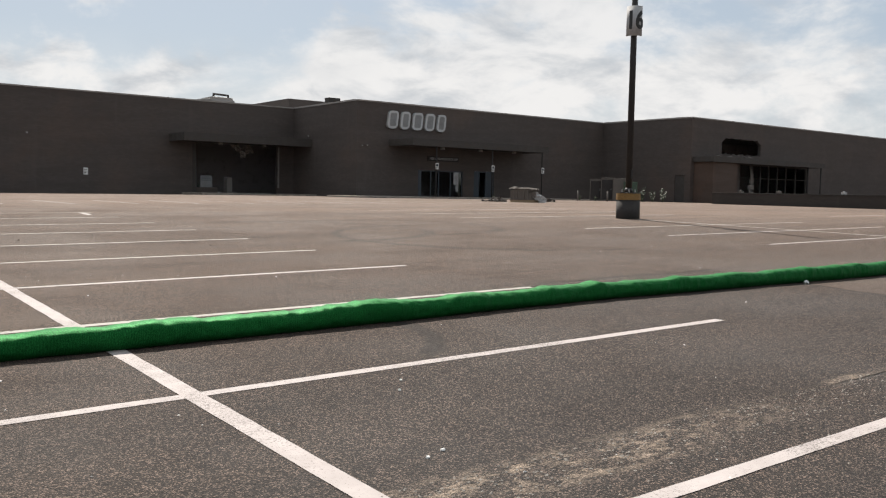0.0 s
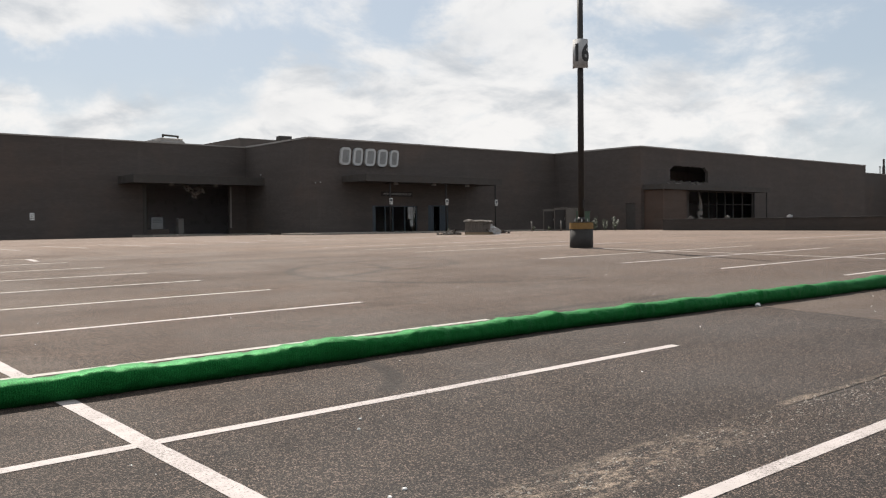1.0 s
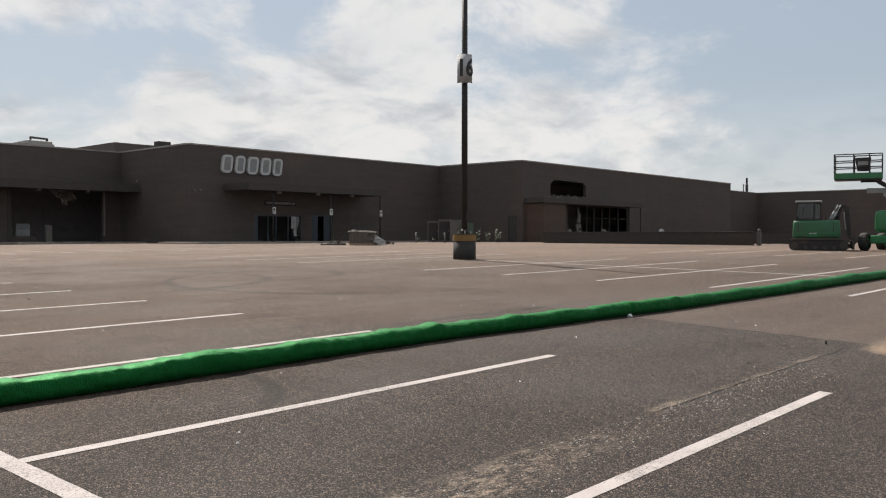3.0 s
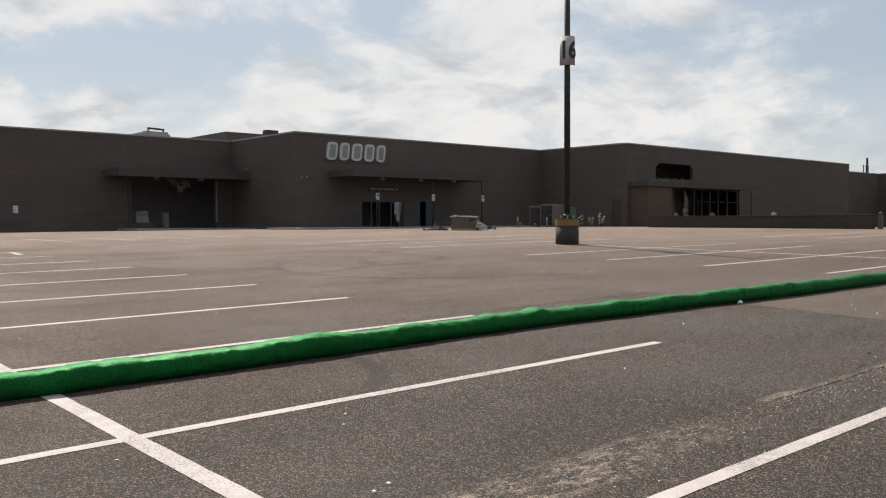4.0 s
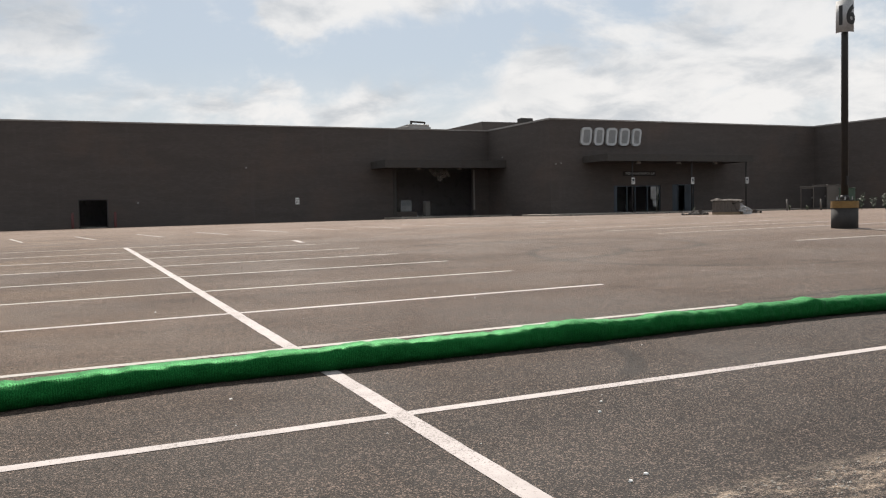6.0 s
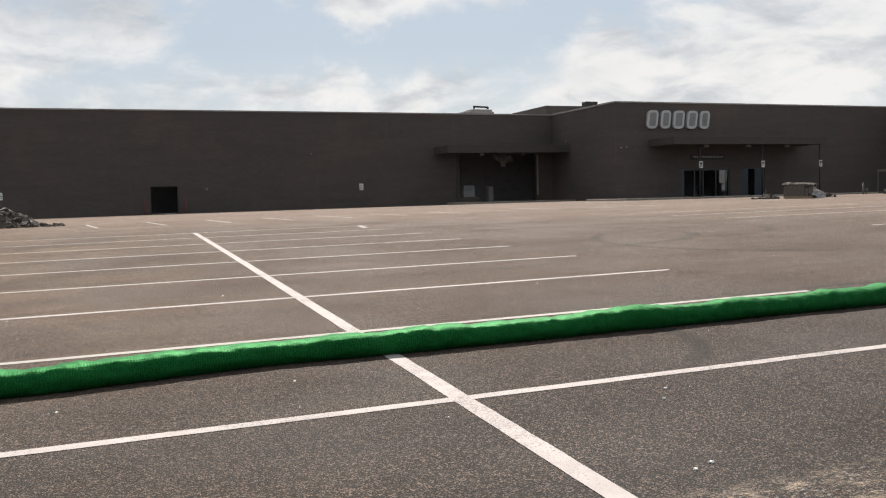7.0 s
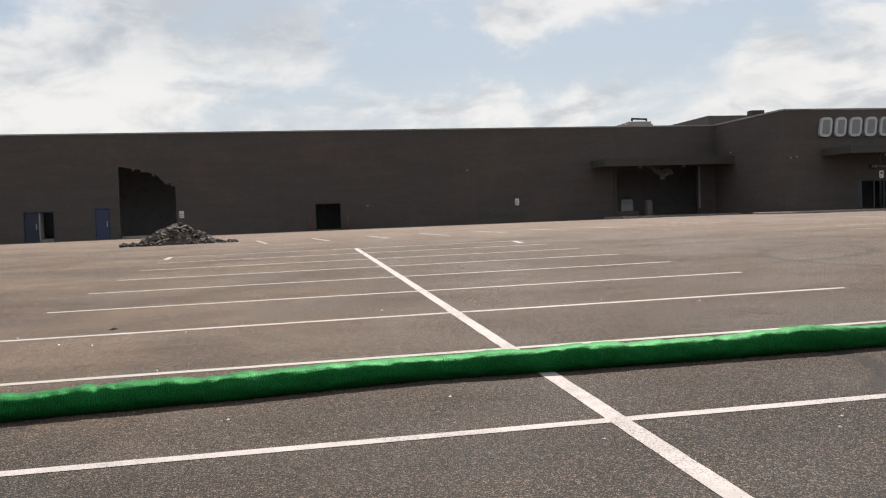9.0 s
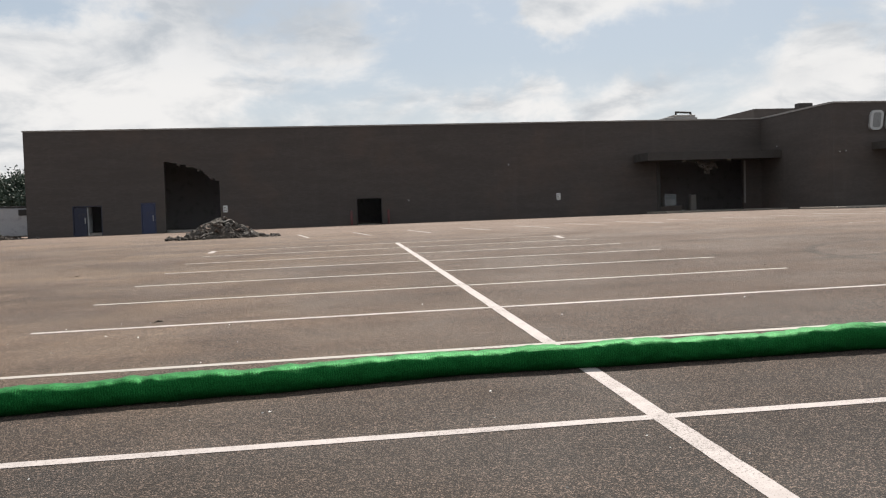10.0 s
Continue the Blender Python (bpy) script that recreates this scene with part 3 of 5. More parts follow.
# raised penthouse on the roof
pv = 80.0
bm = bmesh.new()
box(bm, 0.4595 / 0.888 * pv, 0.4595 / 0.888 * pv + 13.5, pv, pv + 16, 7.3, 1.45 + 0.1023 / 0.888 * pv)
single("wall_penthouse", bm, M_BRICK, "brown brick penthouse block set back on the roof", "penthouse", kind="structure", m=BM)

# pavement and kerb in front of the entrances
bm = bmesh.new()
zf = stand(45, 50)
box(bm, 30.4, U_I, 48.6, V_2, zf - 0.4, zf + 0.09, 0.03)
single("pavement_entrance", bm, M_KERB, "dusty concrete walk before the entrance", "pavement", kind="structure", m=BM)
bm = bmesh.new()
zf = stand(28, 59)
box(bm, 23.6, U_L, 58.6, V_1, zf - 0.4, zf + 0.12, 0.03)
single("pavement_side", bm, M_KERB, "dusty concrete walk below the side canopy", "pavement", kind="structure", m=BM)


def canopy(name, u0, u1, v_front, v_wall, z0, z1, label, posts=(), lamps=()):
    t = thing(name, BM, label, "canopy")
    bm = bmesh.new()
    box(bm, u0, u1, v_front, v_wall - 0.003, z1 - 0.16, z1 - 0.06)
    part("deck", bm, M_ROOF, t)
    bm = bmesh.new()
    box(bm, u0 - 0.05, u1 + 0.05, v_front - 0.08, v_front - 0.002, z0, z1)
    part("fascia", bm, M_CANOPY, t)
    for u in (u0, u1):
        bm = bmesh.new()
        box(bm, u - 0.04, u + 0.04, v_front + 0.002, v_wall - 0.004, z0 + 0.02, z1 - 0.004)
        part("side_fascia", bm, M_CANOPY, t)
    bm = bmesh.new()
    box(bm, u0 + 0.05, u1 - 0.05, v_front + 0.01, v_wall - 0.006, z0 + 0.06, z0 + 0.10)
    part("soffit", bm, M_CANOPY, t)
    for u in posts:
        bm = bmesh.new()
        rod(bm, (u, v_front + 0.12, stand(u, v_front) - 0.1), (u, v_front + 0.12, z0 + 0.05), 0.055, seg=12)
        part("post", bm, M_STEEL_DARK, t, smooth=True)
    for u in lamps:
        bm = bmesh.new()
        rod(bm, (u, (v_front + v_wall) / 2, z0 - 0.10), (u, (v_front + v_wall) / 2, z0 + 0.06), 0.2, 0.14, 16)
        part("lamp_housing", bm, M_GREYSIGN, t, "pale round lamp housing, unlit")
    return t


canopy("entrance_canopy", 35.6, 48.9, 49.9, V_2, 4.72, 5.22, "dark brown metal canopy over the main entrance", (37.8, 43.15, 48.4), (39.4, 43.1, 46.6))
canopy("side_canopy", 22.7, 32.76, 59.5, V_1, 4.73, 5.31, "dark brown metal canopy over the side opening", (), (26.0, 29.5))
canopy("far_canopy", 59.0, 75.7, 41.45, V_3, 4.29, 4.72, "dark brown metal canopy at the far entrance", (73.3, 75.5), ())

# low brick wall in the lot before the far entrance
wl = Vector((52.9, 21.9)) - Vector((51.95, 37.2))
ang = math.degrees(math.atan2(wl.y, wl.x))
mid = (Vector((52.9, 21.9)) + Vector((51.95, 37.2))) / 2
bm = bmesh.new()
box(bm, -wl.length / 2, wl.length / 2, -0.15, 0.15, 0.2, 1.72)
single("wall_low", bm, M_BRICK_DARK, "low dark brick wall along the drive", "wall", kind="structure", m=pose(mid.x, mid.y, 0, 0, 0, ang))
bm = bmesh.new()
box(bm, -wl.length / 2 - 0.03, wl.length / 2 + 0.03, -0.19, 0.19, 1.723, 1.79, 0.015)
single("trim_wall_cap", bm, M_BASE, "dark concrete cap of the low wall", "coping", kind="structure", m=pose(mid.x, mid.y, 0, 0, 0, ang))

# the green filter sock on the lot
SOCK_X = (-14, -8, -2.45, -0.8, 1.0, 3.0, 5.0, 7.0, 9.5, 12.7, 17.2, 23.0, 32.0, 44.0)
SOCK_Y = (6.0, 6.3, 6.60, 6.74, 6.93, 6.88, 6.88, 6.90, 6.74, 6.52, 6.38, 6.27, 6.1, 5.9)


def sock_y(x):
    i = max(k_ for k_ in range(len(SOCK_X) - 1) if SOCK_X[k_] <= x)
    f = (x - SOCK_X[i]) / (SOCK_X[i + 1] - SOCK_X[i])
    f = f * f * (3 - 2 * f) * 0.5 + f * 0.5
    return SOCK_Y[i] + (SOCK_Y[i + 1] - SOCK_Y[i]) * f


# slack folds and swellings along it: place, height, half width
FOLDS = ((-1.66, 0.008, 0.16), (-0.97, 0.017, 0.16), (0.18, 0.015, 0.2), (1.56, 0.012, 0.2), (2.2, 0.008, 0.15), (4.22, 0.020, 0.2), (5.34, 0.016, 0.18),
         (7.31, 0.024, 0.10), (8.68, 0.02, 0.15), (11.26, 0.02, 0.18), (12.4, 0.026, 0.16), (14.8, 0.024, 0.22), (17.6, 0.02, 0.3), (20.5, 0.03, 0.3))
verts, faces, SEG = [], [], 28
xs = list(np.arange(-12, -3, 0.06)) + list(np.arange(-3, 13, 0.022)) + list(np.arange(13, 40, 0.06))
for x in xs:
    y = sock_y(x) - 0.11 + 0.02 * noise.noise((x * 0.8, 3, 0))
    z = ground_z(x, y)
    r = 0.116 + 0.007 * noise.noise((x * 0.55, 0, 7)) + 0.009 * noise.noise((x * 1.9, 5, 2)) + 0.007 * noise.noise((x * 5.3, 1, 6)) + 0.004 * noise.noise((x * 11.0, 2, 8))
    kink = 0.018 * max(0.0, noise.noise((x * 1.1, 9, 9))) + 0.016 * abs(noise.noise((x * 2.7, 4, 1))) * min(1.0, max(0.3, x / 5))
    kink += sum(h_ * math.exp(-((x - c_) / w_) ** 2) for c_, h_, w_ in FOLDS) - 0.008
    for j in range(SEG):
        a = 2 * math.pi * j / SEG
        rr = r * (1 + 0.05 * noise.noise((x * 1.6, math.cos(a) * 1.2, math.sin(a) * 1.2 + 20)) + 0.06 * noise.noise((x * 7, math.cos(a) * 3, math.sin(a) * 3)) + 0.05 * noise.noise((x * 13, math.cos(a) * 2, math.sin(a) * 2 + 9)) + 0.045 * noise.noise((x * 31, math.cos(a) * 4, math.sin(a) * 4 + 3)))
        h = (math.sin(a) if math.sin(a) < 0 else math.sin(a) ** 0.52) * rr * 0.85 + (kink if math.sin(a) > 0.3 else 0)
        verts.append((x, y + math.copysign(abs(math.cos(a)) ** 0.62, math.cos(a)) * rr * 1.06, z + max(0.0, h + r * 0.78)))
for i in range(len(xs) - 1):
    for j in range(SEG):
        q = (j + 1) % SEG
        faces.append((i * SEG + j, i * SEG + q, (i + 1) * SEG + q, (i + 1) * SEG + j))
faces += [tuple(range(SEG)), tuple(range((len(xs) - 1) * SEG, len(xs) * SEG))]
me = bpy.data.meshes.new("filter_sock")
me.from_pydata(verts, [], faces)
me.materials.append(M_SOCK)
for p in me.polygons:
    p.use_smooth = True
tagged(new("filter_sock", me), "long bright green mesh filter sock lying on asphalt", "filter sock")

# lamp post with its numbered sign
LP = (22.83, 19.76)


def bar_parts(parent, material, u0, u1, v, rows, rng, h=0.05):
    """Unreadable writing: plain bars in rows on a face at y = v, each a part of its sign."""
    for z in rows:
        u = u0
        while u < u1 - 0.05:
            w = rng.uniform(0.06, 0.16)
            bm = bmesh.new()
            box(bm, u, min(u + w, u1), v - 0.004, v, z, z + h)
            part("marking", bm, material, parent)
            u += w + 0.04


def lettering(name, text, height, parent, material, m, extrude=0.006, bold=0.0):
    c = bpy.data.curves.new(name, "FONT")
    c.body, c.size, c.extrude = text, height, extrude
    c.offset = bold
    c.align_x, c.align_y = "CENTER", "CENTER"
    tmp = new(name, c)
    me = bpy.data.meshes.new_from_object(tmp.evaluated_get(bpy.context.evaluated_depsgraph_get()))
    bpy.data.objects.remove(tmp)
    me.materials.clear()
    me.materials.append(material)
    ob = new(name, me)
    ob.parent = parent
    ob.matrix_local = m
    return ob


gz0 = ground_z(*LP)
lamp = thing("lamp_post", pose(LP[0], LP[1], gz0), "tall dark steel lamp post on a painted concrete base", "lamp post")
bm = bmesh.new()
rod(bm, (0, 0, -0.15), (0, 0, 0.64), 0.40, seg=40)
part("concrete_base", bm, M_BASE, lamp, "dark painted concrete footing", True)
bm = bmesh.new()
rod(bm, (0, 0, 0.642), (0, 0, 0.86), 0.415, 0.405, 40)
part("yellow_band", bm, M_YELLOW, lamp, "faded yellow band round the footing")
bm = bmesh.new()
box(bm, -0.2, 0.2, -0.2, 0.2, 0.862, 0.90, 0.008)
part("base_plate", bm, M_STEEL_DARK, lamp)
for sx, sy in ((-1, -1), (-1, 1), (1, -1), (1, 1)):
    bm = bmesh.new()
    rod(bm, (sx * 0.155, sy * 0.155, 0.90), (sx * 0.155, sy * 0.155, 1.0), 0.022, seg=6)
    part("anchor_bolt", bm, M_STEEL, lamp)
bm = bmesh.new()
rod(bm, (0, 0, 0.90), (0, 0, 10.6), 0.112, 0.095, 24)
rod(bm, (0, 0, 0.90), (0, 0, 1.05), 0.16, 0.118, 24)
part("pole", bm, M_STEEL_DARK, lamp, "dark bronze steel pole", True)
bm = bmesh.new()
box(bm, -0.05, 0.05, -0.125, -0.105, 1.35, 1.65, 0.01)
part("hand_hole_cover", bm, M_STEEL_DARK, lamp)
# curved number panel: an arc of sheet round the pole
face = math.degrees(math.atan2(-LP[1], -LP[0]))
RAD, Z_LO, Z_HI = 0.30, 6.14, 7.13
holder = thing("number_sign", pose(LP[0], LP[1], gz0, 0, 0, face), "curved white panel with a black row number on the post", "sign")
bm = bmesh.new()
ring_v = []
for i in range(29):
    a = radians(-60 + 120 * i / 28)
    dz = 0.02 * math.sin(i * 0.5)
    ring_v.append([bm.verts.new((math.cos(a) * r, math.sin(a) * r, z)) for r, z in ((RAD, Z_LO), (RAD, Z_HI), (RAD - 0.006, Z_HI), (RAD - 0.006, Z_LO))])
for p, q in zip(ring_v, ring_v[1:]):
    for j in range(4):
        bm.faces.new((p[j], q[j], q[(j + 1) % 4], p[(j + 1) % 4]))
bm.faces.new(ring_v[0])
bm.faces.new(ring_v[-1][::-1])
bmesh.ops.recalc_face_normals(bm, faces=bm.faces)
part("panel", bm, M_GREYSIGN, holder, "", True)
num = lettering("numerals", "16", 0.80, holder, M_BLACK, Matrix(), 0.002, 0.03)
bm = bmesh.new()
bm.from_mesh(num.data)
bmesh.ops.triangulate(bm, faces=bm.faces[:])
for _ in range(3):
    bmesh.ops.subdivide_edges(bm, edges=[e for e in bm.edges if e.calc_length() > 0.05], cuts=1)
    bmesh.ops.triangulate(bm, faces=bm.faces[:])
bm.to_mesh(num.data)
bm.free()
for v in num.data.vertices:
    ang = 0.14 + v.co.x * 0.80 / RAD
    v.co = Vector((math.cos(ang) * (RAD + 0.004 + v.co.z), math.sin(ang) * (RAD + 0.004 + v.co.z), (Z_LO + Z_HI) / 2 + v.co.y))
for z in (Z_LO + 0.15, Z_HI - 0.15):
    bm = bmesh.new()
    box(bm, 0.08, RAD - 0.007, -0.02, 0.02, z - 0.02, z + 0.02)
    part("bracket", bm, M_STEEL, holder)

# the store's sign: five slanted raised blocks
logo = thing("store_sign", BM @ pose(35.35, V_2, 6.03), "five raised silver-grey sign blocks on the brick front", "sign")
wide = (1.13, 1.06, 1.16, 1.12, 1.05)
u = 0.0
for w in wide:
    for nm, inset, y0, y1, mt in (("block_rim", 0.0, -0.20, -0.003, M_SILVER), ("block_face", 0.17, -0.215, -0.2035, M_BLOCK)):
        bm = bmesh.new()
        vs = box(bm, u + inset, u + w - 0.24 - inset, y0, y1, inset, 1.30 - inset)
        es = [e for e in bm.edges if abs(e.verts[0].co.y - e.verts[1].co.y) > 1e-4]
        bmesh.ops.bevel(bm, geom=es, offset=max(0.1, 0.30 - inset), segments=5, affect="EDGES", profile=0.5)
        for v in bm.verts:
            v.co.x += (v.co.z - 0.65) * 0.12
        part(nm, bm, mt, logo)
    u += w + 0.01
board = thing("name_board", BM @ pose(40.6, V_2, 3.97), "dark board with pale lettering above the doors", "sign")
bm = bmesh.new()
box(bm, -1.5, 1.5, -0.06, -0.003, -0.18, 0.18, 0.01)
part("board", bm, M_STEEL_DARK, board)
lettering("word", "MERCHANDISE", 0.26, board, M_GREYSIGN, pose(-0.44, -0.064, 0, 90, 0, 0))
lettering("word", "PICK-UP", 0.26, board, M_GREYSIGN, pose(0.92, -0.064, 0, 90, 0, 0))


# doors and entrances
def frame_bars(bm, u0, u1, z0, z1, v0, v1, us, zs, w=0.06):
    """Mullions and rails of a glazed front."""
    for u in us:
        box(bm, u - w / 2, u + w / 2, v0, v1, z0, z1)
    for z in zs:
        box(bm, u0, u1, v0 + 0.004, v1 - 0.004, z - w / 2, z + w / 2)


def door_leaf(name, u0, u1, v, z0, z1, material, label, swing=0.0, hinge="l", handle=True):
    w = u1 - u0
    hx = u0 if hinge == "l" else u1
    t = thing(name, BM @ pose(hx, v, z0, 0, 0, swing), label, "door", kind="structure")
    s = 1 if hinge == "l" else -1
    bm = bmesh.new()
    box(bm, min(0.02 * s, (w - 0.02) * s), max(0.02 * s, (w - 0.02) * s), -0.025, 0.025, 0.01, z1 - z0 - 0.02, 0.004)
    part("leaf", bm, material, t)
    if handle:
        bm = bmesh.new()
        box(bm, min((w - 0.16) * s, (w - 0.10) * s), max((w - 0.16) * s, (w - 0.10) * s), -0.075, -0.025, 0.9, 1.3, 0.006)
        part("door_handle", bm, M_STEEL, t, "bright steel pull handle")
    return t


def jamb(name, u0, u1, z0, z1, v, material, label):
    bm = bmesh.new()
    box(bm, u0, u0 + 0.06, v, v + 0.12, z0, z1)
    box(bm, u1 - 0.06, u1, v, v + 0.12, z0, z1)
    box(bm, u0 + 0.06, u1 - 0.06, v, v + 0.12, z1 - 0.06, z1)
    return single(name, bm, material, label, "door frame", kind="structure", m=BM)


jamb("door_frame_1", -17.748, -15.782, 0.4, 2.678, V_1 - 0.01, M_NAVY, "dark blue steel frame of a double door")
door_leaf("door_1", -17.69, -16.80, V_1 + 0.06, 0.56, 2.62, M_NAVY, "closed navy steel leaf of a double door")
door_leaf("door_2", -16.76, -15.84, V_1 + 0.06, 0.56, 2.62, M_GREYSIGN, "pale door leaf swung open into the dark", 87, "l", False)
jamb("door_frame_2", -13.168, -12.172, 0.4, 2.788, V_1 - 0.01, M_BLUE, "blue steel door frame")
door_leaf("door_3", -13.11, -12.23, V_1 + 0.04, 0.6, 2.73, M_BLUE, "closed blue steel service door")
jamb("door_frame_3", 1.852, 3.688, 0.4, 2.698, V_1 - 0.01, M_STEEL_DARK, "dark steel frame of a loading door")
for u in (1.45, 4.1):
    bm = bmesh.new()
    rod(bm, (u, V_1 - 0.5, 0.3), (u, V_1 - 0.5, 1.75), 0.09, seg=14)
    bmesh.ops.create_icosphere(bm, subdivisions=2, radius=0.09, matrix=pose(u, V_1 - 0.5, 1.75))
    single("guard_post", bm, M_RED, "faded red steel guard post by the loading door", "bollard", "guard posts", m=BM, smooth=True)
bm = bmesh.new()
box(bm, U_I + 0.06, U_I + 0.11, 44.0, 44.97, 0.8, 3.22, 0.005)
single("door_5", bm, M_CANOPY, "closed dark brown steel side door", "door", kind="structure", m=BM)

# main entrance: two glazed groups, one leaf standing open
ent = thing("window_1", BM, "blue-grey aluminium entrance front, glass mostly gone", "entrance", kind="structure")
bm = bmesh.new()
frame_bars(bm, 38.3, 42.6, 0.9, 3.06, V_2 + 0.06, V_2 + 0.14, (38.34, 39.52, 40.28, 41.42, 42.57), (3.03,), 0.08)
part("window_frame", bm, M_TEAL, ent)
for a, b in ((42.24, 42.53),):
    bm = bmesh.new()
    box(bm, a, b, V_2 + 0.09, V_2 + 0.10, 1.0, 2.98)
    o = part("pane", bm, M_GLASS, ent)
bm = bmesh.new()
box(bm, 38.38, 38.62, V_2 + 0.08, V_2 + 0.11, 0.95, 2.98)
part("solid_panel", bm, M_TEAL, ent)
for z0, z1, a, b in ((2.05, 3.0, 41.72, 42.22), (1.5, 1.95, 41.95, 42.22)):
    bm = bmesh.new()
    box(bm, a, b, V_2 + 0.070, V_2 + 0.078, z0, z1)
    part("paper_sheet", bm, M_GREYSIGN, ent, "pale paper taped inside the glass")
ent = thing("window_2", BM, "blue-grey aluminium side entrance, doorway open", "entrance", kind="structure")
bm = bmesh.new()
frame_bars(bm, 43.75, 45.83, 0.9, 3.13, V_2 + 0.06, V_2 + 0.14, (43.78, 44.32, 45.02, 45.80), (3.10,), 0.08)
part("window_frame", bm, M_TEAL, ent)
for a, b in ((43.82, 44.28), (45.06, 45.76)):
    bm = bmesh.new()
    box(bm, a, b, V_2 + 0.08, V_2 + 0.11, 0.95, 3.06)
    part("solid_panel", bm, M_TEAL, ent)
# parking signs fixed on the canopy posts
for u in (37.8, 43.15, 48.4):
    t = thing("parking_sign", BM @ pose(u, 49.93, 3.33), "small white parking plate on a canopy post", "sign", "parking plates")
    bm = bmesh.new()
    box(bm, -0.14, 0.14, -0.02, -0.008, -0.25, 0.21, 0.003)
    part("plate", bm, M_WHITE, t)
    bm = bmesh.new()
    box(bm, -0.09, 0.09, -0.026, -0.0205, -0.02, 0.14)
    part("symbol", bm, M_TEAL, t)
    bar_parts(t, M_TEAL, -0.10, 0.10, -0.0205, (-0.18, -0.10), rng, 0.04)
for u, z in ((-7.40, 2.20), (16.80, 2.40)):
    t = thing("wall_sign", BM @ pose(u, V_1, z), "small pale notice plate on the brick wall", "sign", "wall notices")
    bm = bmesh.new()
    box(bm, -0.15, 0.15, -0.02, -0.003, -0.24, 0.24, 0.003)
    part("plate", bm, M_WHITE, t)
    bar_parts(t, M_CABINET, -0.11, 0.11, -0.0205, (-0.14, -0.03, 0.09), rng, 0.05)

# side opening: sill, notice, hanging ceiling
bm = bmesh.new()
box(bm, 24.42, 24.70, V_1 - 0.06, V_1 - 0.003, 0.85, 4.72, 0.01)
single("trim_opening", bm, M_CANOPY, "brown steel edge of the wide opening", "trim", kind="structure", m=BM)
bm = bmesh.new()
box(bm, 31.37, 31.50, V_1 - 0.06, V_1 - 0.003, 1.5, 4.72, 0.01)
single("trim_opening_side", bm, M_COPING, "pale steel edge of the wide opening", "trim", kind="structure", m=BM)
bm = bmesh.new()
box(bm, 24.73, 26.4, V_1 + 0.02, V_1 + 0.22, 0.951, 1.45)
single("sill_wall", bm, M_BRICK, "low brick sill inside the wide opening", "wall", kind="structure", m=BM)
t = thing("notice_board", BM @ pose(25.48, V_1, 1.92), "white notice board leaning on the brick sill", "sign")
bm = bmesh.new()
box(bm, -0.46, 0.46, -0.03, 0.0, -0.44, 0.42, 0.005)
part("board", bm, M_BLOCK, t)
bar_parts(t, M_TEAL, -0.38, 0.38, -0.031, (0.02, 0.14, 0.26), rng, 0.08)
bm = bmesh.new()
box(bm, 27.3, 27.75, V_1 + 0.5, V_1 + 0.9, 0.9, 2.25, 0.02, 8)
single("scrap_cabinet", bm, M_TARP, "dusty tan cabinet standing in the gutted room", "cabinet", m=BM)
for i in range(7):
    bm = bmesh.new()
    vs = bmesh.ops.create_grid(bm, x_segments=5, y_segments=5, size=0.5)["verts"]
    for v in vs:
        v.co.z += 0.12 * noise.noise(v.co * 3 + Vector((i * 4, 0, 0)))
    bmesh.ops.solidify(bm, geom=bm.faces[:], thickness=0.03)
    bmesh.ops.scale(bm, vec=(rng.uniform(0.25, 0.5), rng.uniform(0.4, 0.75), 1), verts=bm.verts)
    single("ceiling_scrap", bm, M_TARP, "torn ceiling board hanging in the opening", "debris", "hanging ceiling boards",
           m=BM @ pose(28.0 + 0.22 * i, V_1 + 0.45 + 0.05 * (i % 3), 4.62 - 0.11 * (i % 4) - (0.25 if i in (3, 4) else 0), 70 + rng.uniform(-25, 25), rng.uniform(-40, 40), rng.uniform(-30, 30)))
# concrete floors inside, added pale to throw light into the rooms
for nm, (x0, x1, y0, y1) in {"floor_1": (U_W + TH, U_L, V_1 + TH, 73), "floor_2": (U_L + TH, U_I, V_2 + TH, 61.5), "floor_3": (U_I + TH, U_E - TH, V_3 + TH, 53)}.items():
    bm = bmesh.new()
    zf = stand((x0 + x1) / 2, y0) + 0.02
    box(bm, x0, x1, y0, y1, zf - 0.9, zf)
    single(nm, bm, M_CONC, "bare concrete floor added inside to bounce light", "floor", kind="structure", m=BM)

# far entrance: brick pier, mullions, loose insulation
bm = bmesh.new()
box(bm, 59.2, 62.5, 41.6, V_3 - 0.003, LOW, 4.28)
single("wall_pier", bm, M_BRICK_RED, "reddish brick pier under the far canopy", "wall", kind="structure", m=BM)
ent = thing("window_3", BM, "dark gutted storefront with bare mullions", "storefront", kind="structure")
for u in (65.7, 67.3, 68.9, 70.2, 71.6, 73.0, 74.6, 76.4):
    bm = bmesh.new()
    box(bm, u - 0.05, u + 0.05, V_3 + 0.05, V_3 + 0.15, 0.5, 4.33)
    part("mullion", bm, M_CANOPY, ent)
for z in (3.2, 4.28):
    bm = bmesh.new()
    box(bm, 65.75, 76.35, V_3 + 0.07, V_3 + 0.13, z - 0.04, z + 0.04)
    part("rail", bm, M_CANOPY, ent)
bm = bmesh.new()
for i in range(9):
    box(bm, 67.0 + rng.uniform(-0.15, 0.15), 67.5 + rng.uniform(-0.1, 0.2), V_3 - 0.12 + rng.uniform(-0.05, 0.05), V_3 - 0.02, 1.4 + i * 0.27, 1.7 + i * 0.27 + rng.uniform(0, 0.1), 0.02, rng.uniform(-20, 20))
single("loose_insulation", bm, M_TARP, "pale torn insulation strip hanging at the doors", "debris", m=BM)
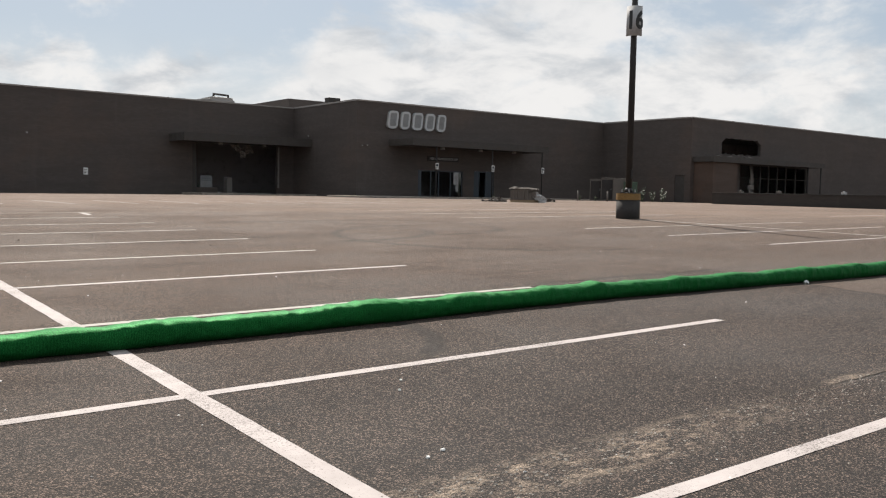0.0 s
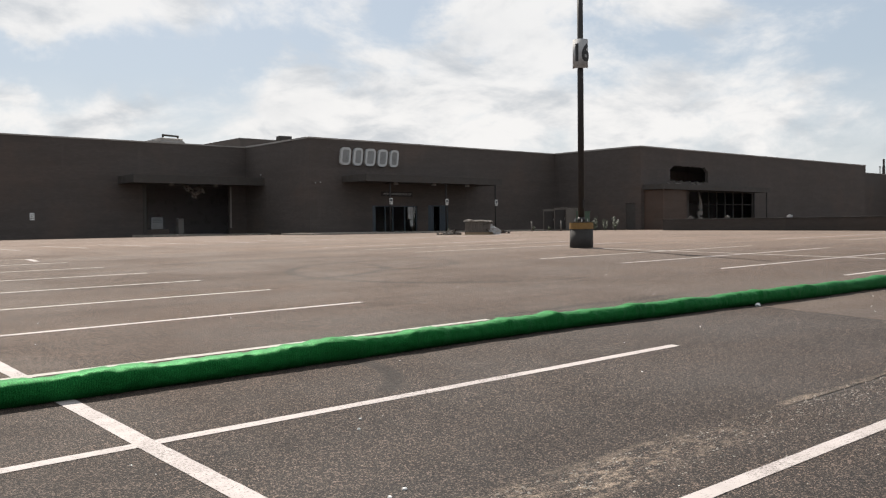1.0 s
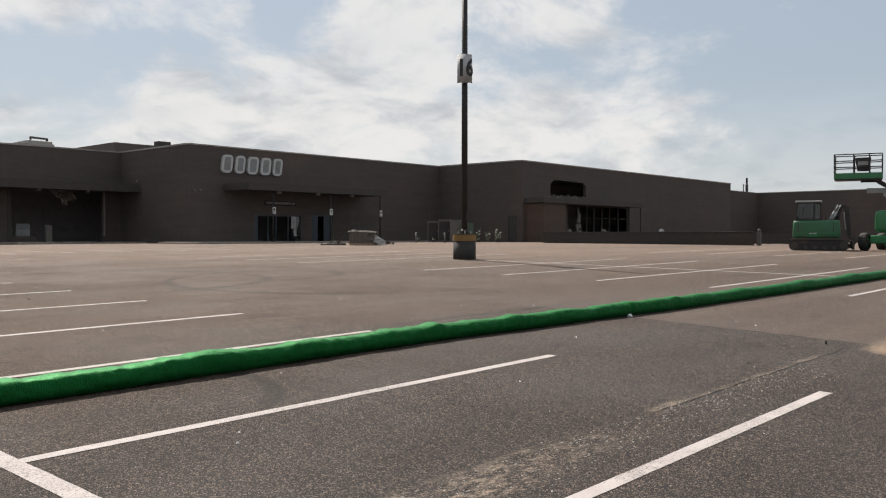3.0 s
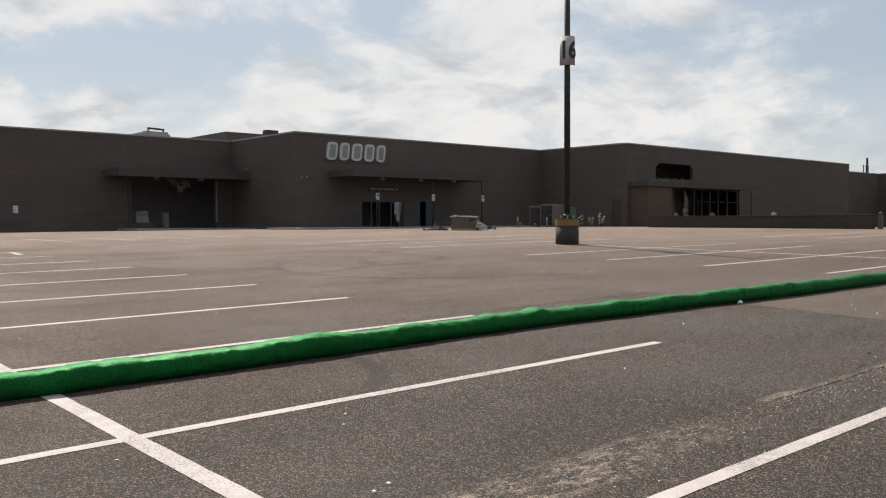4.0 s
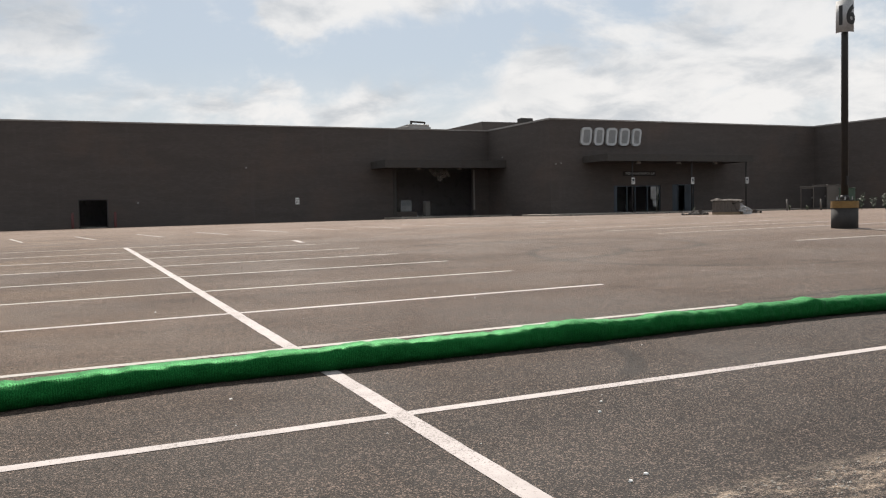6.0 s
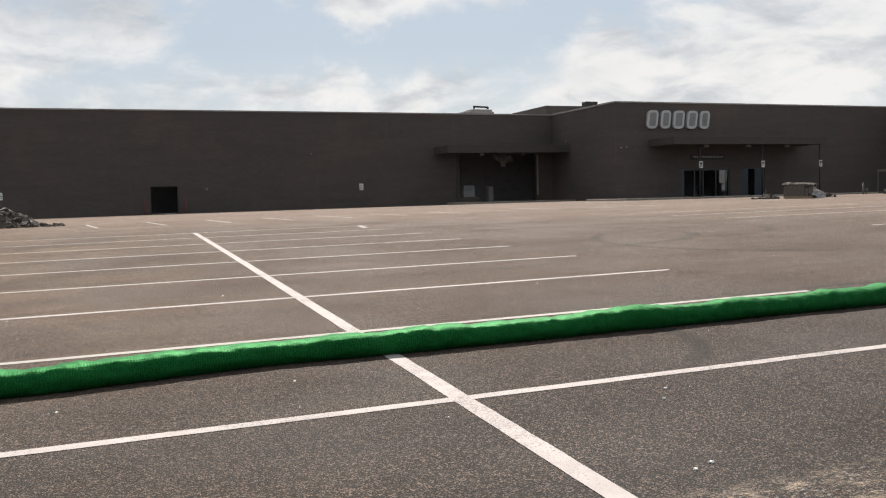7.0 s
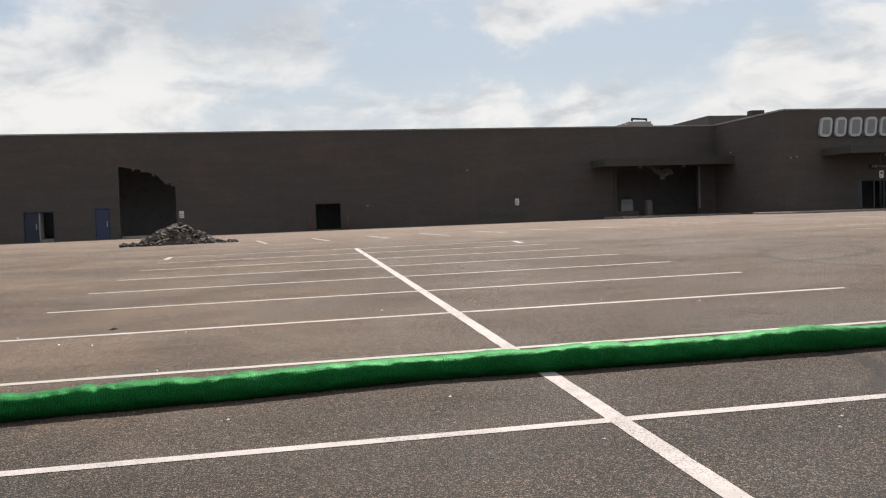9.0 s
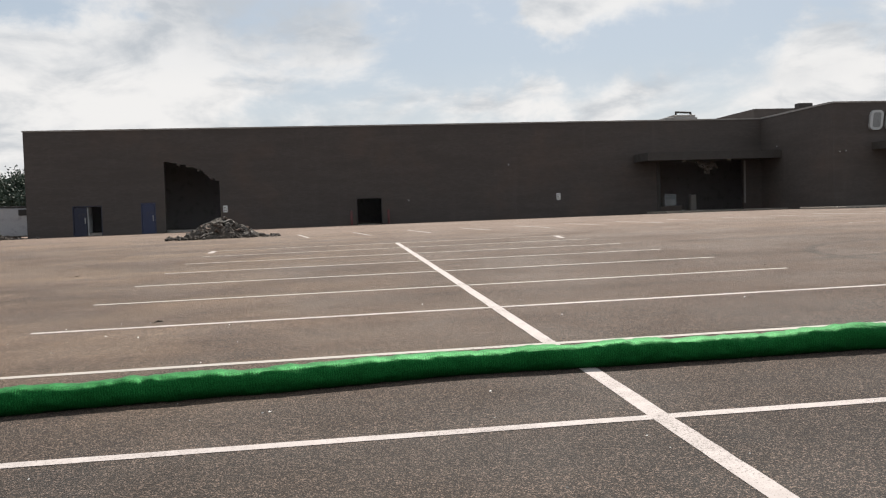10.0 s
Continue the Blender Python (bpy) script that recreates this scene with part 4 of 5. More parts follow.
for i in range(14):
    bm = bmesh.new()
    bmesh.ops.create_icosphere(bm, subdivisions=1, radius=1)
    for v in bm.verts:
        v.co *= 1 + 0.35 * noise.noise(v.co * 1.7 + Vector((i * 3.1, 0, 0)))
    s = rng.uniform(0.1, 0.26)
    bmesh.ops.scale(bm, vec=(s * rng.uniform(0.9, 1.7), s, s * 0.8), verts=bm.verts)
    single("rubble_lump", bm, M_SLAB, "pale broken block lying on the canopy ledge", "rubble", "ledge rubble",
           m=BM @ pose(61.2 + rng.uniform(0, 5.5), 42.9 + rng.uniform(-0.5, 0.3), 4.66 + s * 0.55, 0, 0, rng.uniform(0, 360)))
# small fixtures on the brick
for u, v, z, turn in ((5.62, V_1, 2.44, 0), (13.07, V_1, 4.86, 0), (U_L, 59.9, 5.6, -90), (33.23, V_2, 4.68, 0), (33.66, V_2, 4.73, 0)):
    t = thing("wall_fixture", BM @ pose(u, v, z, 0, 0, turn), "small pale box fixture on the brick wall", "light fixture", "wall fixtures")
    bm = bmesh.new()
    box(bm, -0.09, 0.09, -0.06, -0.003, -0.07, 0.07, 0.01)
    part("back_box", bm, M_CABINET, t)
    bm = bmesh.new()
    rod(bm, (0, -0.10, -0.03), (0, -0.061, 0.0), 0.05, 0.035, 10)
    part("lens", bm, M_GREYSIGN, t)
# pale boxes on the low wall and its broken end
wdir = wl.normalized()
for f in (0.14, 0.32, 0.60):
    q = Vector((51.95, 37.2)) + wl * f
    t = thing("wall_lamp", pose(q.x, q.y, 1.79, 0, 0, ang), "small pale box lamp on the low wall", "lamp", "low wall lamps")
    bm = bmesh.new()
    box(bm, -0.16, 0.16, -0.12, 0.12, 0.0, 0.14, 0.02)
    part("housing", bm, M_CABINET if f < 0.5 else M_GREYSIGN, t)
    bm = bmesh.new()
    box(bm, -0.06, 0.06, -0.06, 0.06, 0.14, 0.2, 0.02)
    part("lamp_cap", bm, M_CABINET if f < 0.5 else M_GREYSIGN, t)
t = thing("wall_post", pose(52.95, 21.55, ground_z(52.95, 21.55), 0, 0, ang), "pale broken masonry post ending the low wall", "post")
bm = bmesh.new()
box(bm, -0.12, 0.12, -0.12, 0.12, -0.1, 0.85, 0.03)
part("shaft", bm, M_SLAB, t)
bm = bmesh.new()
bmesh.ops.create_icosphere(bm, subdivisions=2, radius=0.11, matrix=pose(0, 0, 0.93))
part("ball", bm, M_SLAB, t, "", True)

# stacked bricks on a pallet
q = (34.6, 37.9)
gzq = ground_z(*q)
t = thing("brick_pallet", pose(q[0], q[1], gzq, 0, 0, -52), "block of dusty salvaged bricks on a pallet, torn wrap", "bricks")
for i in range(7):
    bm = bmesh.new()
    box(bm, -0.75, 0.75, -0.6 + i * 0.185, -0.6 + i * 0.185 + 0.11, 0.10, 0.13)
    part("pallet_board", bm, M_WOOD, t)
for y in (-0.55, 0, 0.55):
    bm = bmesh.new()
    box(bm, -0.75, 0.75, y - 0.04, y + 0.04, 0.0, 0.099)
    part("pallet_runner", bm, M_WOOD, t)
bm0 = bmesh.new()
box(bm0, -0.1, 0.1, -0.047, 0.047, -0.034, 0.034, 0.005)
brick_me = mesh_of("brick", bm0, M_BRICK_OLD)
for layer in range(9):
    for i in range(7):
        for j in range(12):
            if 0 < i < 6 and 0 < j < 11 and layer < 8:
                continue
            if (layer == 8 and rng.random() < 0.35) or (layer > 5 and i > 4 and rng.random() < 0.55):
                continue
            b = new("brick", brick_me)
            b.parent = t
            b.matrix_local = pose(-0.64 + i * 0.213 + rng.uniform(-0.006, 0.006), -0.57 + j * 0.103, 0.167 + layer * 0.072, 0, 0, rng.uniform(-3, 3))
bm = bmesh.new()
vs = bmesh.ops.create_grid(bm, x_segments=14, y_segments=8, size=0.5)["verts"]
for v in vs:
    v.co.z = 0.16 * noise.noise(v.co * 5) + 0.06 * noise.noise(v.co * 14)
bmesh.ops.solidify(bm, geom=bm.faces[:], thickness=0.008)
bmesh.ops.transform(bm, matrix=pose(0.95, -0.35, 0.25, 40, 35, 20) @ Matrix.Diagonal((0.9, 0.7, 1, 1)), verts=bm.verts)
part("plastic_wrap", bm, M_WRAP, t, "torn white plastic wrap hanging off the stack")


bm = bmesh.new()
vs = bmesh.ops.create_grid(bm, x_segments=18, y_segments=14, size=0.5)["verts"]
for v in vs:
    v.co.z = 0.05 * noise.noise(v.co * 4 + Vector((2, 0, 0))) + 0.05 * noise.noise(v.co * 11) - 0.5 * max(0.0, abs(v.co.x) - 0.42) - 0.5 * max(0.0, abs(v.co.y) - 0.42)
bmesh.ops.solidify(bm, geom=bm.faces[:], thickness=0.01)
bmesh.ops.transform(bm, matrix=pose(-0.02, 0.0, 0.84, 2, 3, 0) @ Matrix.Diagonal((1.62, 1.36, 1, 1)), verts=bm.verts)
part("cover_sheet", bm, M_RUBBLE, t, "dusty grey sheet slumped over the stack")


# rubble: one mound of spoil with slabs lying on it, and scattered lumps
def lump_mesh(seed, sx, sy, sz, name, material):
    bm = bmesh.new()
    bmesh.ops.create_icosphere(bm, subdivisions=2, radius=1)
    for v in bm.verts:
        v.co *= 1 + 0.45 * noise.noise(v.co * 1.3 + Vector((seed * 7.1, seed, 0)))
        v.co.x *= sx
        v.co.y *= sy
        v.co.z *= sz
    return mesh_of(name, bm, material)


def mound(cx, cy, wide_, deep, high, seed, label, slabs, lumps):
    g = ground_z(cx, cy)
    facing = math.degrees(math.atan2(cy, cx)) - 90
    t = thing("rubble_mound", pose(cx, cy, g, 0, 0, facing), label, "rubble")
    bm = bmesh.new()
    N = 46
    grid = []
    for j in range(N + 1):
        row = []
        for i in range(N + 1):
            a, b = i / N * 2 - 1, j / N * 2 - 1
            d = math.hypot(a * (1 + 0.15 * noise.noise((a * 2, b * 2, seed))), b)
            h = max(0.0, 1 - d) ** 0.9 * (1.05 + 0.55 * noise.noise((a * 2.6, b * 2.6, seed + 4))) + (0.10 * noise.noise((a * 11, b * 11, seed)) + 0.07 * noise.noise((a * 25, b * 25, seed))) * (1 if d < 0.97 else 0)
            row.append(bm.verts.new((a * wide_ / 2, b * deep / 2, max(-0.02, h * high - 0.02))))
        grid.append(row)
    for j in range(N):
        for i in range(N):
            bm.faces.new((grid[j][i], grid[j][i + 1], grid[j + 1][i + 1], grid[j + 1][i]))
    part("spoil", bm, M_RUBBLE, t, "brown earth and crushed masonry")
    r = random.Random(seed)
    for i in range(slabs):
        a = r.uniform(-0.7, 0.7)
        bm = bmesh.new()
        box(bm, -0.5, 0.5, -0.5, 0.5, -0.5, 0.5)
        for v in bm.verts:
            v.co += Vector([r.uniform(-0.12, 0.12) for _ in range(3)])
        bmesh.ops.scale(bm, vec=(r.uniform(0.12, 0.38), r.uniform(0.1, 0.28), r.uniform(0.05, 0.11)), verts=bm.verts)
        p = part("slab_piece", bm, M_SLAB if i % 3 else M_BRICK_RED, t)
        b = r.uniform(-0.75, 0.1)
        p.matrix_local = pose(a * wide_ / 2, b * deep / 2, max(0.03, (1 - math.hypot(a, b)) * high + 0.03), r.uniform(-35, 35), r.uniform(-35, 35), r.uniform(0, 360))
    for i in range(lumps):
        o = new("chunk", lump_mesh(i + seed * 10, *[r.uniform(0.04, 0.14) for _ in range(3)], "chunk", M_SLAB if i % 4 == 0 else M_RUBBLE))
        o.parent = t
        a = r.uniform(-1.35, 1.35)
        b = r.uniform(-1.0, 0.3)
        d = math.hypot(a, b)
        o.matrix_local = pose(a * wide_ / 2, b * deep / 2, max(0.02, (1 - d) * high), 0, 0, r.uniform(0, 360))
    return t


mound(-5.15, 38.9, 3.6, 2.4, 0.86, 3, "mound of dark brick rubble and broken concrete slabs", 44, 110)
mound(33.3, 39.0, 1.2, 0.7, 0.22, 5, "small heap of broken brick beside the pallet", 4, 14)
mound(37.6, 39.6, 1.6, 0.8, 0.22, 6, "low heap of pale rubble beside the pallet", 6, 18)
mound(41.5, 44.6, 2.6, 1.0, 0.2, 9, "low heap of demolition rubble near the wall", 7, 20)
mound(-21.5, 56.5, 4.0, 1.5, 0.4, 8, "flat heap of scrap metal and boards", 12, 20)

# utility cabinets, short posts and weeds before the return wall
cab_dir = 90
for i, (y, w, h, mt, lab) in enumerate(((46.9, 0.95, 1.65, M_CABINET, "grey steel utility cabinet by the wall"), (45.75, 0.95, 1.75, M_CABINET, "grey steel utility cabinet by the wall"),
                                        (44.55, 0.9, 1.7, M_CABINET, "tan steel utility cabinet by the wall"), (43.45, 1.0, 1.45, M_CABINET_GREEN, "dark green transformer box by the wall"))):
    x = 50.4
    t = thing("utility_cabinet", pose(x, y, ground_z(x, y), 0, 0, -52), lab, "cabinet", "utility cabinets")
    bm = bmesh.new()
    box(bm, -w / 2, w / 2, -0.35, 0.45, 0.05, h, 0.025)
    part("body", bm, mt, t)
    bm = bmesh.new()
    box(bm, -w / 2 - 0.05, w / 2 + 0.05, -0.4, 0.5, h + 0.002, h + 0.05, 0.01)
    part("lid", bm, mt, t)
    bm = bmesh.new()
    box(bm, -w / 2 + 0.06, w / 2 - 0.06, -0.372, -0.352, 0.15, h - 0.1, 0.004)
    d = part("door", bm, M_STEEL_DARK if i in (0, 1) else mt, t)
    bm = bmesh.new()
    rod(bm, (w / 2 - 0.15, -0.39, h * 0.5), (w / 2 - 0.15, -0.39, h * 0.5 + 0.15), 0.012)
    part("door_handle", bm, M_STEEL, d)
for x, y in ((46.6, 45.2), (47.4, 43.0)):
    bm = bmesh.new()
    rod(bm, (0, 0, -0.1), (0, 0, 0.72), 0.06, seg=12)
    bmesh.ops.create_icosphere(bm, subdivisions=2, radius=0.06, matrix=pose(0, 0, 0.72))
    single("bollard", bm, M_CABINET, "short grey steel bollard before the cabinets", "bollard", "short bollards", m=pose(x, y, ground_z(x, y)), smooth=True)


def weed(x, y, s, seed, label="tall green weed growing at the pavement edge"):
    r = random.Random(seed)
    t = thing("weed", pose(x, y, ground_z(x, y)), label, "weed", "weeds")
    st, lf = bmesh.new(), bmesh.new()
    for i in range(7):
        a = r.uniform(0, 6.28)
        top = Vector((math.cos(a) * s * 0.35 * r.random(), math.sin(a) * s * 0.35 * r.random(), s * r.uniform(0.5, 1.1)))
        rod(st, (0, 0, -0.03), top, 0.012, 0.004, 5)
        for j in range(14):
            f = r.uniform(0.25, 1)
            c = top * f
            d = Vector((r.uniform(-1, 1), r.uniform(-1, 1), r.uniform(-0.2, 0.8))).normalized()
            n_ = d.orthogonal().normalized() * 0.035 * s
            L = r.uniform(0.08, 0.2) * s
            lf.faces.new([lf.verts.new(c), lf.verts.new(c + d * L * 0.5 + n_), lf.verts.new(c + d * L), lf.verts.new(c + d * L * 0.5 - n_)])
    part("stems", st, M_WEED, t)
    part("leaves", lf, M_WEED, t)


for i, (x, y, s) in enumerate(((49.6, 41.6, 1.1), (49.9, 40.9, 0.8), (50.3, 40.3, 1.0), (50.1, 42.4, 0.7), (48.6, 46.9, 0.5), (47.2, 44.0, 0.45), (39.5, 46.5, 0.4), (10.25, 3.35, 0.05))):
    weed(x, y, s, 40 + i, "tall green weed growing before the wall" if s > 0.3 else "small green weed in a paving crack")

# rooftop plant
hv = 76.0
hu = 0.3855 / 0.9155 * hv
unit = thing("rooftop_unit", BM @ pose(hu, hv, 7.3), "grey rooftop air unit with a pipe loop", "air unit")
bm = bmesh.new()
box(bm, -0.95, 1.15, -1, 1, 0.0, 2.36, 0.06)
part("housing", bm, M_COPING, unit)
bm = bmesh.new()
box(bm, -1.75, 1.3, -1.1, 1.1, 0.0, 2.14, 0.1)
part("skirt", bm, M_ROOF, unit)
bm = bmesh.new()
rod(bm, (-0.55, -0.6, 1.9), (-0.55, -0.6, 2.66), 0.09)
rod(bm, (0.85, -0.6, 1.9), (0.85, -0.6, 2.60), 0.09)
rod(bm, (-0.6, -0.6, 2.64), (0.9, -0.6, 2.58), 0.09)
part("pipe_loop", bm, M_CANOPY, unit)
bm = bmesh.new()
box(bm, 0.505 / 0.863 * 86 - 0.75, 0.505 / 0.863 * 86 + 0.75, 86, 87, 11.0, 11.9, 0.04)
box(bm, 0.505 / 0.863 * 86 - 0.6, 0.505 / 0.863 * 86 + 0.6, 86.1, 86.9, 7.3, 11.0)
single("roof_vent", bm, M_CANOPY, "dark box vent on the roof", "vent", m=BM)
bm = bmesh.new()
box(bm, 34.4, 35.6, 76.5, 77.5, 7.3, 8.9, 0.05)
single("roof_hatch", bm, M_ROOF, "low grey roof hatch", "hatch", m=BM)
t = thing("roof_antenna", BM @ pose(122.9, V_4 + 1.2, 7.15), "dark slim antenna mast on the far roof", "antenna")
bm = bmesh.new()
rod(bm, (-1.2, 0, -0.3), (-1.2, 0, 1.9), 0.06)
rod(bm, (-1.55, 0, 1.75), (-0.85, 0, 1.75), 0.04)
part("mast", bm, M_STEEL_DARK, t)
bm = bmesh.new()
box(bm, -0.3, 0.3, -0.12, 0.12, -0.25, 1.9, 0.1)
box(bm, -0.2, 0.2, -0.1, 0.1, 1.8, 2.9, 0.09)
part("dish_back", bm, M_STEEL_DARK, t)
bm = bmesh.new()
rod(bm, (0.3, 0, 0.9), (1.4, 0, 1.35), 0.02)
rod(bm, (1.4, 0, 1.35), (2.2, 0, 1.0), 0.02)
part("feed_arm", bm, M_STEEL, t)


# a second low wall farther along the drive
a_, b_ = Vector((60.6, 25.6)), Vector((62.6, 20.6))
d_ = b_ - a_
bm = bmesh.new()
box(bm, -d_.length / 2, d_.length / 2, -0.15, 0.15, -1.0, 0.72)
single("wall_low_far", bm, M_BRICK_DARK, "low dark brick wall farther along the drive", "wall", kind="structure",
       m=pose((a_.x + b_.x) / 2, (a_.y + b_.y) / 2, ground_z(61.6, 23), 0, 0, math.degrees(math.atan2(d_.y, d_.x))))


# machines
def wheel(parent, c, r, w, name="wheel"):
    """A tyre with treads and a rim, its axle along local X."""
    e = new(name)
    e.parent = parent
    e.matrix_local = pose(*c)
    bm = bmesh.new()
    prof = ((-0.5, 0.62), (-0.5, 0.86), (-0.40, 0.97), (-0.2, 1.0), (0.2, 1.0), (0.40, 0.97), (0.5, 0.86), (0.5, 0.62))
    S = 36
    rings = []
    for i in range(S):
        a = 2 * math.pi * i / S
        tr = 1.0 if i % 2 else 0.965
        rings.append([bm.verts.new((x * w, math.cos(a) * r * q * (tr if q > 0.9 else 1), math.sin(a) * r * q * (tr if q > 0.9 else 1))) for x, q in prof])
    for p, q in zip(rings, rings[1:] + rings[:1]):
        for j in range(len(prof) - 1):
            bm.faces.new((p[j], p[j + 1], q[j + 1], q[j]))
    part("tyre", bm, M_RUBBER, e)
    bm = bmesh.new()
    rod(bm, (-w * 0.36, 0, 0), (w * 0.36, 0, 0), r * 0.63, seg=24)
    rod(bm, (-w * 0.46, 0, 0), (w * 0.46, 0, 0), r * 0.2, seg=12)
    part("rim", bm, M_GREEN_DARK, e)
    return e


EX = (43.93, 14.81)
view = math.degrees(math.atan2(EX[1], EX[0]))
ex = thing("mini_excavator", pose(EX[0], EX[1], ground_z(*EX), 0, 0, view - 90) @ Matrix.Scale(0.94, 4), "green mini excavator with a glazed cab, parked", "excavator")


def loop_prof(x0, x1, z0, z1, n=8):
    r = (z1 - z0) / 2
    pts = [(x1 - r + math.cos(a) * r, z0 + r + math.sin(a) * r) for a in [(-0.5 + i / n) * math.pi for i in range(n + 1)]]
    return pts + [(x0 + r + math.cos(a) * r, z0 + r + math.sin(a) * r) for a in [(0.5 + i / n) * math.pi for i in range(n + 1)]]


for y in (-0.95, 0.55):
    e = new("track")
    e.parent = ex
    bm = bmesh.new()
    pr = loop_prof(-1.5, 1.35, 0.0, 0.5)
    f0 = [bm.verts.new((x, y, z)) for x, z in pr]
    f1 = [bm.verts.new((x, y + 0.4, z)) for x, z in pr]
    bm.faces.new(f0)
    bm.faces.new(f1[::-1])
    for i in range(len(pr)):
        q = (i + 1) % len(pr)
        bm.faces.new((f0[i], f1[i], f1[q], f0[q]))
    part("track_belt", bm, M_RUBBER, e)
    for x in (-1.25, -0.7, -0.25, 0.2, 0.65, 1.1):
        bm = bmesh.new()
        rr = 0.2 if abs(x) > 1 else 0.11
        rod(bm, (x, y - 0.03, 0.25 if rr > 0.15 else 0.14), (x, y + 0.02, 0.25 if rr > 0.15 else 0.14), rr, seg=18)
        part("roller", bm, M_TRACK, e)
    for i in range(22):
        bm = bmesh.new()
        x = -1.25 + i * 0.116
        box(bm, x, x + 0.05, y - 0.01, y + 0.41, 0.498, 0.525)
        part("grouser", bm, M_RUBBER, e)
bm = bmesh.new()
box(bm, -0.8, 0.8, -0.5, 0.5, 0.2, 0.56, 0.05)
part("undercarriage", bm, M_TRACK, ex)
bm = bmesh.new()
box(bm, -1.34, 0.96, -0.9, 0.9, 0.62, 1.56, 0.16)
for v in bm.verts:
    if v.co.z > 1.1:
        v.co.x = v.co.x * 0.97 - 0.01
part("engine_hood", bm, M_GREEN_DULL, ex, "dusty green engine cover", True)
# raised strip in the shaded green, painted as the groove's shade
bm = bmesh.new()
box(bm, -1.2, 0.8, -0.925, -0.898, 0.82, 0.92, 0.01)
part("hood_groove", bm, M_GREEN_DARK, ex)
bm = bmesh.new()
box(bm, -0.62, -0.05, -0.93, -0.9, 0.70, 0.80, 0.01)
part("maker_plate", bm, M_GREEN_DARK, ex)
bm = bmesh.new()
box(bm, -1.38, 1.0, -0.93, 0.93, 0.52, 0.64, 0.04)
part("slew_deck", bm, M_TRACK, ex)
cabp = new("cab")
cabp.parent = ex
for x in (-1.15, -0.32, 0.04):
    for y in (-0.75, 0.3):
        bm = bmesh.new()
        beam(bm, (x, y, 1.5), (x + (0.03 if x < 0 else -0.06), y, 2.5), 0.07, 0.07)
        part("cab_post", bm, M_STEEL_DARK, cabp)
for z in (1.60, 2.46):
    for y in (-0.75, 0.3):
        bm = bmesh.new()
        beam(bm, (-1.15, y, z), (0.02, y, z), 0.06, 0.08)
        part("cab_rail", bm, M_STEEL_DARK, cabp)
for y in (-0.75, 0.3):
    bm = bmesh.new()
    box(bm, -1.10, 0.0, y - 0.006, y + 0.006, 1.64, 2.42)
    part("pane", bm, M_GLASS, cabp)
bm = bmesh.new()
box(bm, -1.22, 0.08, -0.85, 0.4, 2.5, 2.58, 0.03)
part("cab_roof", bm, M_GREYSIGN, cabp, "pale cab roof")
bm = bmesh.new()
box(bm, -0.85, -0.35, -0.5, 0.05, 1.55, 1.75, 0.05)
box(bm, -0.92, -0.78, -0.5, 0.05, 1.75, 2.3, 0.05)
part("seat", bm, M_BLACK, cabp)
for x in (0.34, 0.47):
    bm = bmesh.new()
    rod(bm, (x, -0.15, 1.45), (x + 0.32, -0.15, 2.02), 0.055, seg=12)
    rod(bm, (x + 0.32, -0.15, 2.02), (x + 0.50, -0.15, 2.36), 0.032, seg=10)
    part("hydraulic_ram", bm, M_GREYARM, ex, "pale grey hydraulic ram", True)
# boom and stick stand in shade, which the dark steel colour carries
bm = bmesh.new()
beam(bm, (0.62, 0.1, 1.0), (0.80, 0.1, 1.75), 0.2, 0.24)
beam(bm, (0.77, 0.1, 1.66), (1.0, 0.1, 2.38), 0.2, 0.2)
beam(bm, (0.94, 0.1, 2.33), (1.30, 0.1, 2.2), 0.18, 0.16)
part("boom", bm, M_STEEL_DARK, ex, "dark boom, its shade in the steel colour")
bm = bmesh.new()
rod(bm, (1.26, -0.06, 2.18), (1.26, 0.26, 2.18), 0.13, seg=16)
part("pivot", bm, M_TRACK, ex)
bm = bmesh.new()
beam(bm, (1.24, 0.1, 2.26), (1.38, 0.1, 0.75), 0.18, 0.2)
part("stick", bm, M_STEEL_DARK, ex)
bm = bmesh.new()
rod(bm, (1.12, 0.1, 2.0), (1.22, 0.1, 1.1), 0.045)
part("stick_ram", bm, M_STEEL, ex)
for x in (-1.05, 0.62):
    bm = bmesh.new()
    box(bm, x - 0.012, x + 0.012, -0.912, -0.896, 0.72, 1.44)
    part("hood_seam", bm, M_BLACK, ex)
for x in (-0.45, -0.25):
    bm = bmesh.new()
    box(bm, x - 0.07, x + 0.07, -0.936, -0.926, 0.835, 0.905, 0.01)
    part("grille", bm, M_GREYSIGN, ex)
bm = bmesh.new()
rod(bm, (0.25, 0.3, 1.5), (0.25, 0.3, 1.82), 0.045, seg=10)
part("exhaust_pipe", bm, M_TRACK, ex)
bm = bmesh.new()
pr = [(1.25, 0.75), (1.6, 0.8), (1.72, 0.45), (1.55, 0.12), (1.2, 0.08), (1.05, 0.2), (1.4, 0.3), (1.45, 0.55)]
f0 = [bm.verts.new((x, -0.25, z)) for x, z in pr]
f1 = [bm.verts.new((x, 0.45, z)) for x, z in pr]
bm.faces.new(f0)
bm.faces.new(f1[::-1])
for i in range(len(pr)):
    bm.faces.new((f0[i], f1[i], f1[(i + 1) % len(pr)], f0[(i + 1) % len(pr)]))
part("bucket", bm, M_TRACK, ex)
bm = bmesh.new()
box(bm, 1.5, 1.6, -0.95, 0.95, 0.05, 0.5, 0.02)
beam(bm, (0.8, -0.5, 0.3), (1.52, -0.5, 0.3), 0.1, 0.1)
